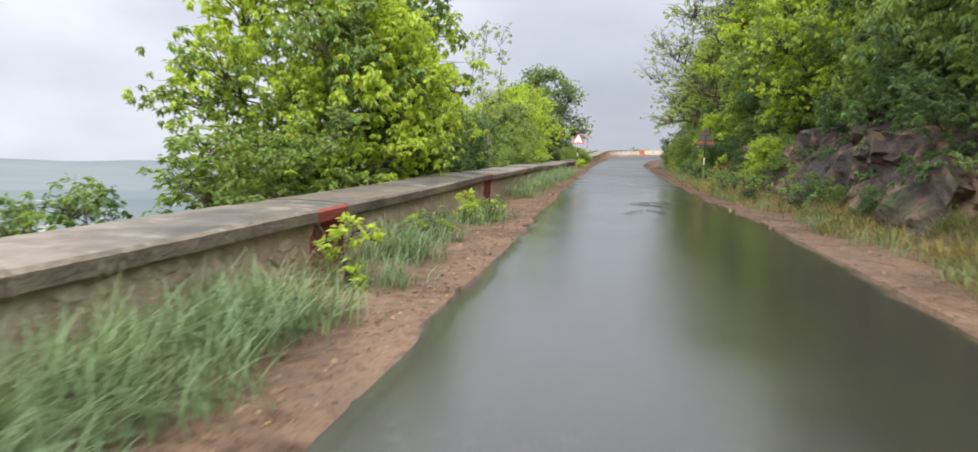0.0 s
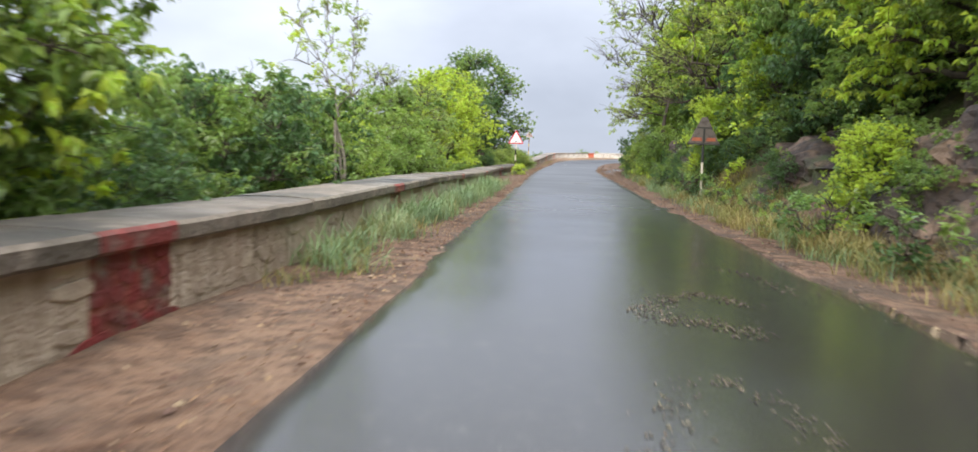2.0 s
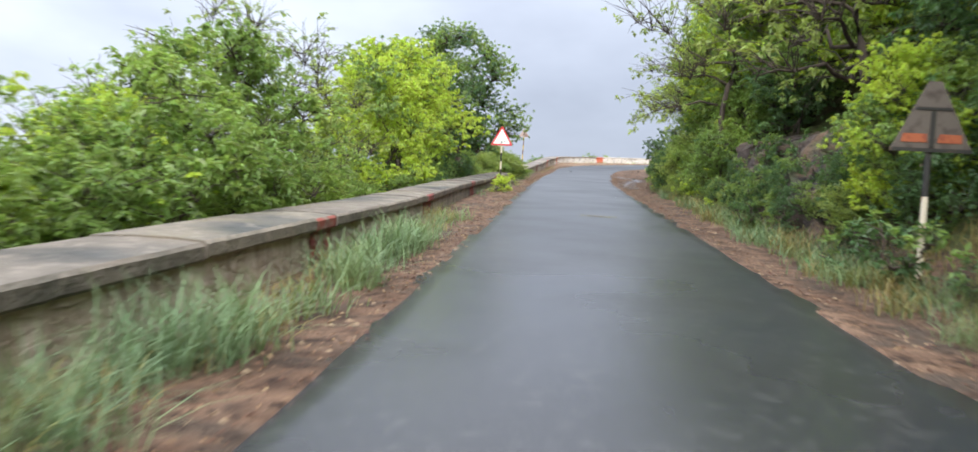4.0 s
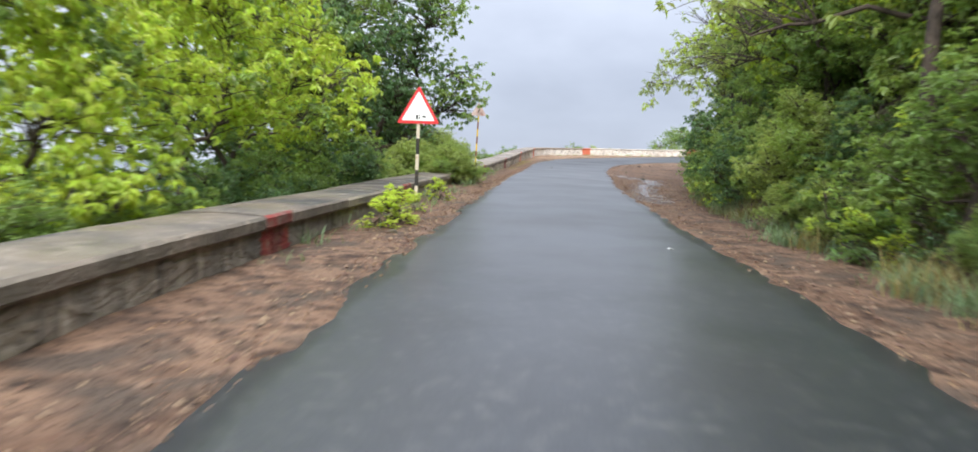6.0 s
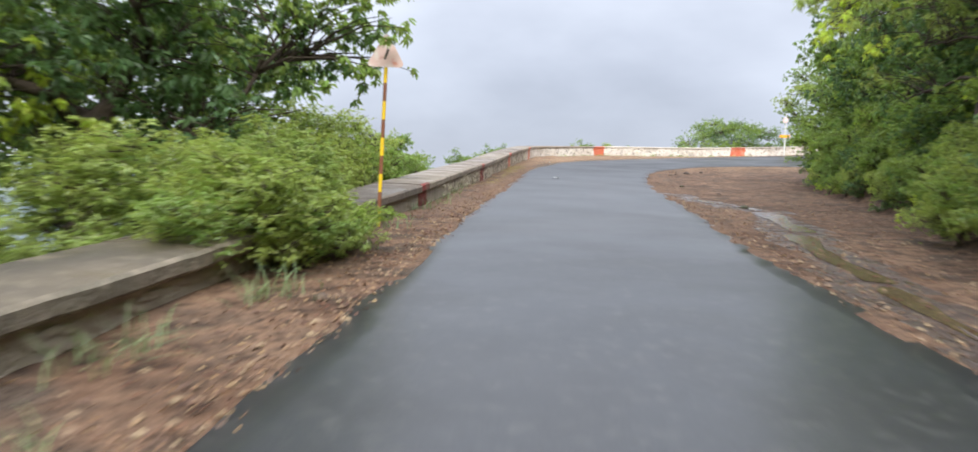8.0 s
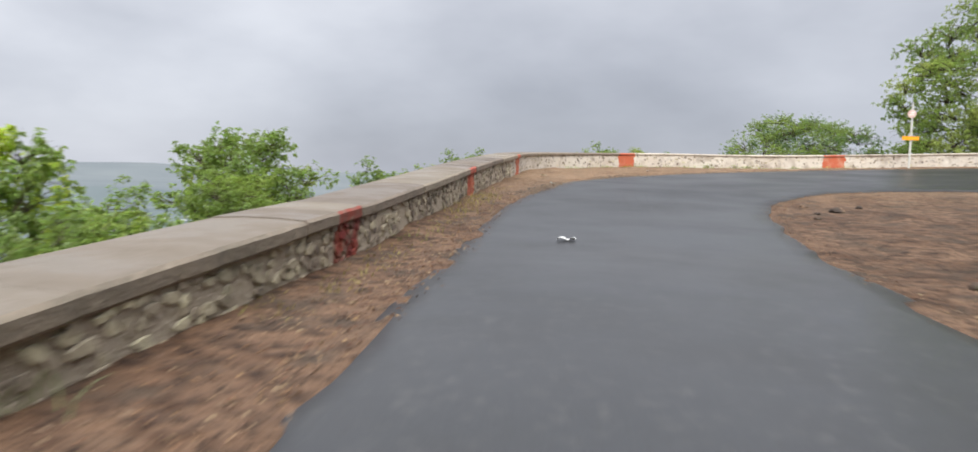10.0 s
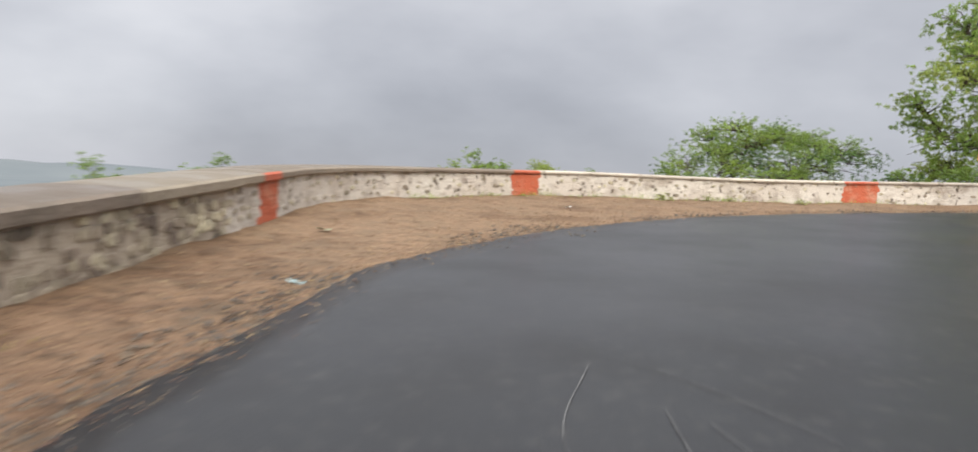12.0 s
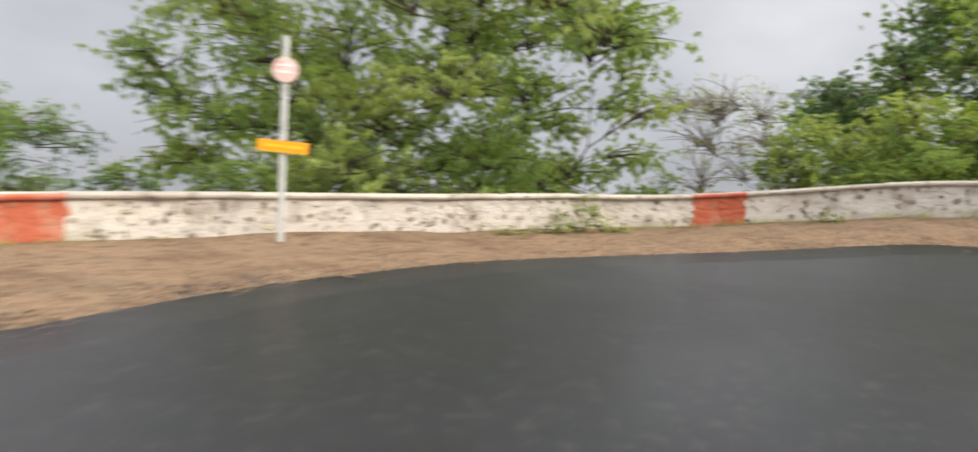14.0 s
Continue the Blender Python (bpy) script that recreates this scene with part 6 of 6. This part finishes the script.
for cx, cy, rx, ry in ((0.21, 41.33, 0.07, 0.10), (0.35, 41.29, 0.065, 0.12), (0.60, 41.20, 0.06, 0.12), (0.69, 41.17, 0.05, 0.09), (0.80, 41.14, 0.085, 0.11)):
    strip_on_road("paint_mark", [(cx + rx * math.cos(k * 0.7), cy + ry * math.sin(k * 0.7)) for k in range(10)], 0.024, M["road_yellow"], "worn yellow paint scrawl across the asphalt", "paint mark")
strip_on_road("paint_mark", [(0.14, 41.43), (0.5, 41.36), (0.88, 41.25)], 0.022, M["road_yellow"], "worn yellow paint scrawl across the asphalt", "paint mark", lift=0.0075)
strip_on_road("paint_mark", [(0.16, 41.22), (0.5, 41.13), (0.87, 41.03)], 0.022, M["road_yellow"], "worn yellow paint scrawl across the asphalt", "paint mark", lift=0.0075)
strip_on_road("paint_mark", [(0.28, 41.27), (0.45, 41.24), (0.62, 41.19)], 0.16, M["road_smear"], "pale smeared patch of worn yellow paint", "paint mark", lift=0.0045)
for pts in ([(1.48, 89.8), (1.4, 88.0), (1.27, 86.0)], [(1.93, 92.4), (2.4, 91.8), (2.8, 91.0)], [(2.67, 90.3), (2.2, 88.9), (1.84, 87.6)],
            [(2.14, 91.35), (1.9, 88.9), (1.56, 86.15)], [(1.76, 90.4), (1.72, 89.0), (1.71, 87.4)], [(1.5, 89.2), (1.9, 88.3), (2.1, 87.3), (1.9, 86.4)],
            [(2.3, 91.2), (2.5, 89.6), (2.35, 88.4), (2.0, 88.0)], [(1.9, 92.0), (1.6, 91.0), (1.75, 89.6)]):
    strip_on_road("chalk_line", pts, 0.009, M["chalk"], "faint whitish scratch line on dark asphalt", "road mark", lift=0.004)


def build_scrap(x, y, size, name, label, mat):
    """A crumpled sheet lying on the ground."""
    k = 7
    g = np.linspace(-0.5, 0.5, k)
    gx, gy = np.meshgrid(g * size[0], g * size[1], indexing="ij")
    z = 0.03 + 0.025 * fbm(gx * 14 + x, gy * 14 + y, 3, 3)
    zz_ = np.asarray(ground_z(np.array([x]), np.array([y])))[0] if name != "plastic_bag" else float(road_z(x, y)) + 0.045
    rim = 1 + 0.25 * hash_noise(gx * 9, gy * 9, 8)
    v = np.stack([x + gx * rim, y + gy * rim, zz_ + z], -1).reshape(-1, 3)
    i, j = np.meshgrid(np.arange(k - 1), np.arange(k - 1), indexing="ij")
    a = (i * k + j).ravel()
    f = np.stack([a, a + k, a + k + 1, a + 1], 1)
    tagged(new(name, mesh_np(name, v, f, mat, True)), label, "litter")


build_scrap(0.07, 82.85, (0.24, 0.14), "plastic_bag", "crumpled white plastic scrap lying on the asphalt", M["plastic"])
build_scrap(1.36, 49.26, (0.08, 0.06), "paper_scrap", "small white paper scrap on the road", M["plastic"])
for x, y in ((3.66, 102.7), (3.6, 51.5), (-1.9, 50.4)):
    build_scrap(x, y, (0.10, 0.06), "paper_scrap", "pale paper litter on the soil", M["plastic"])


build_scrap(-0.04, 94.11, (0.12, 0.07), "paper_scrap", "pale blue scrap of litter on the soil", M["blue_scrap"])
build_scrap(-0.3, 97.49, (0.16, 0.07), "paper_scrap", "dull green scrap of litter on the soil", M["green_scrap"])


def build_boulder(x, y, size, seed):
    bm = bmesh.new()
    bmesh.ops.create_icosphere(bm, subdivisions=2, radius=1)
    for v in bm.verts:
        q = 1 + 0.35 * noise.noise(v.co * 1.3 + Vector((seed, 0, 0)))
        v.co = Vector((v.co.x * size * 1.2, v.co.y * size * 0.9, v.co.z * size * 0.6)) * q
    me = bpy.data.meshes.new("boulder")
    bm.to_mesh(me); bm.free()
    me.materials.append(M["rock"])
    ob = tagged(new("boulder", me), "dark loose stone on the muddy verge", "stone", group="loose stones")
    ob.matrix_basis = pose(x, y, float(ground_z(np.array([x]), np.array([y]))[0]) + size * 0.2, 0, 0, seed * 40)


for k, (x, y, sz) in enumerate(((5.71, 88.8, 0.14), (5.3, 89.6, 0.09), (4.7, 87.0, 0.07), (5.1, 88.2, 0.06), (4.5, 85.8, 0.05), (6.4, 89.5, 0.07), (4.0, 80.5, 0.08), (4.6, 78.0, 0.07), (3.9, 72.5, 0.08),
                                (3.5, 51.0, 0.06), (-2.2, 49.8, 0.07), (-2.0, 61.3, 0.06), (-1.9, 83.0, 0.05), (-1.5, 88.4, 0.05))):
    build_boulder(x, y, sz, k)


# ---------------------------------------------------------------- distance
def build_ridge(name, radius, b0, b1, low, high, seed, mat):
    """A far range of hills on an arc, b0 to b1 degrees left of the road's heading."""
    b = np.radians(np.linspace(b0, b1, 90))
    h = low + (high - low) * np.clip(0.45 + 0.6 * fbm(b * 6, b * 0 + seed, 4, seed), 0, 1) * np.sin(np.linspace(0, np.pi, 90)) ** 0.5
    px, py = -np.sin(b) * radius, np.cos(b) * radius + 50
    qx, qy = -np.sin(b) * radius * 0.9, np.cos(b) * radius * 0.9 + 50
    v = np.vstack([np.column_stack([qx, qy, np.full(90, -47.0)]), np.column_stack([px, py, h]), np.column_stack([px * 1.08, py * 1.08, np.full(90, -47.0)])])
    i = np.arange(89)
    f = np.vstack([np.stack([k * 90 + i, k * 90 + i + 1, (k + 1) * 90 + i + 1, (k + 1) * 90 + i], 1)[:, ::-1] for k in (0, 1)])
    tagged(new(name, mesh_np(name, v, f, M[mat], True)), "far hills beyond the plain, pale with painted haze", "hills", kind="structure")


# both ranges carry the haze in their colour
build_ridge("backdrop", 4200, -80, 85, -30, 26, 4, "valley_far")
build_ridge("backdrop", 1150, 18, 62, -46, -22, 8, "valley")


def build_houses():
    """Far villages on the plain: many tiny pale blocks."""
    rng = np.random.default_rng(12)
    b = np.radians(rng.uniform(10, 75, 260))
    d = 330 + 620 * rng.random(260) ** 1.5
    x, y = -np.sin(b) * d, np.cos(b) * d + 30
    z = ground_z(x, y)
    cube = np.array([(-1, -1, 0), (1, -1, 0), (1, 1, 0), (-1, 1, 0), (-1, -1, 1), (1, -1, 1), (1, 1, 1), (-1, 1, 1)], float)
    sz = np.column_stack([rng.uniform(1.5, 6, 260), rng.uniform(1.5, 5, 260), rng.uniform(0.9, 1.8, 260)])
    v = (np.column_stack([x, y, z])[:, None] + cube[None] * sz[:, None]).reshape(-1, 3)
    k = np.arange(260)[:, None] * 8
    f = np.vstack([k + np.array([q]) for q in ((0, 1, 5, 4), (1, 2, 6, 5), (2, 3, 7, 6), (3, 0, 4, 7), (4, 5, 6, 7))])
    tagged(new("far_houses", mesh_np("far_houses", v, f, M["house"])), "tiny pale houses scattered over the haze-coloured plain", "houses", kind="stuff")


build_houses()
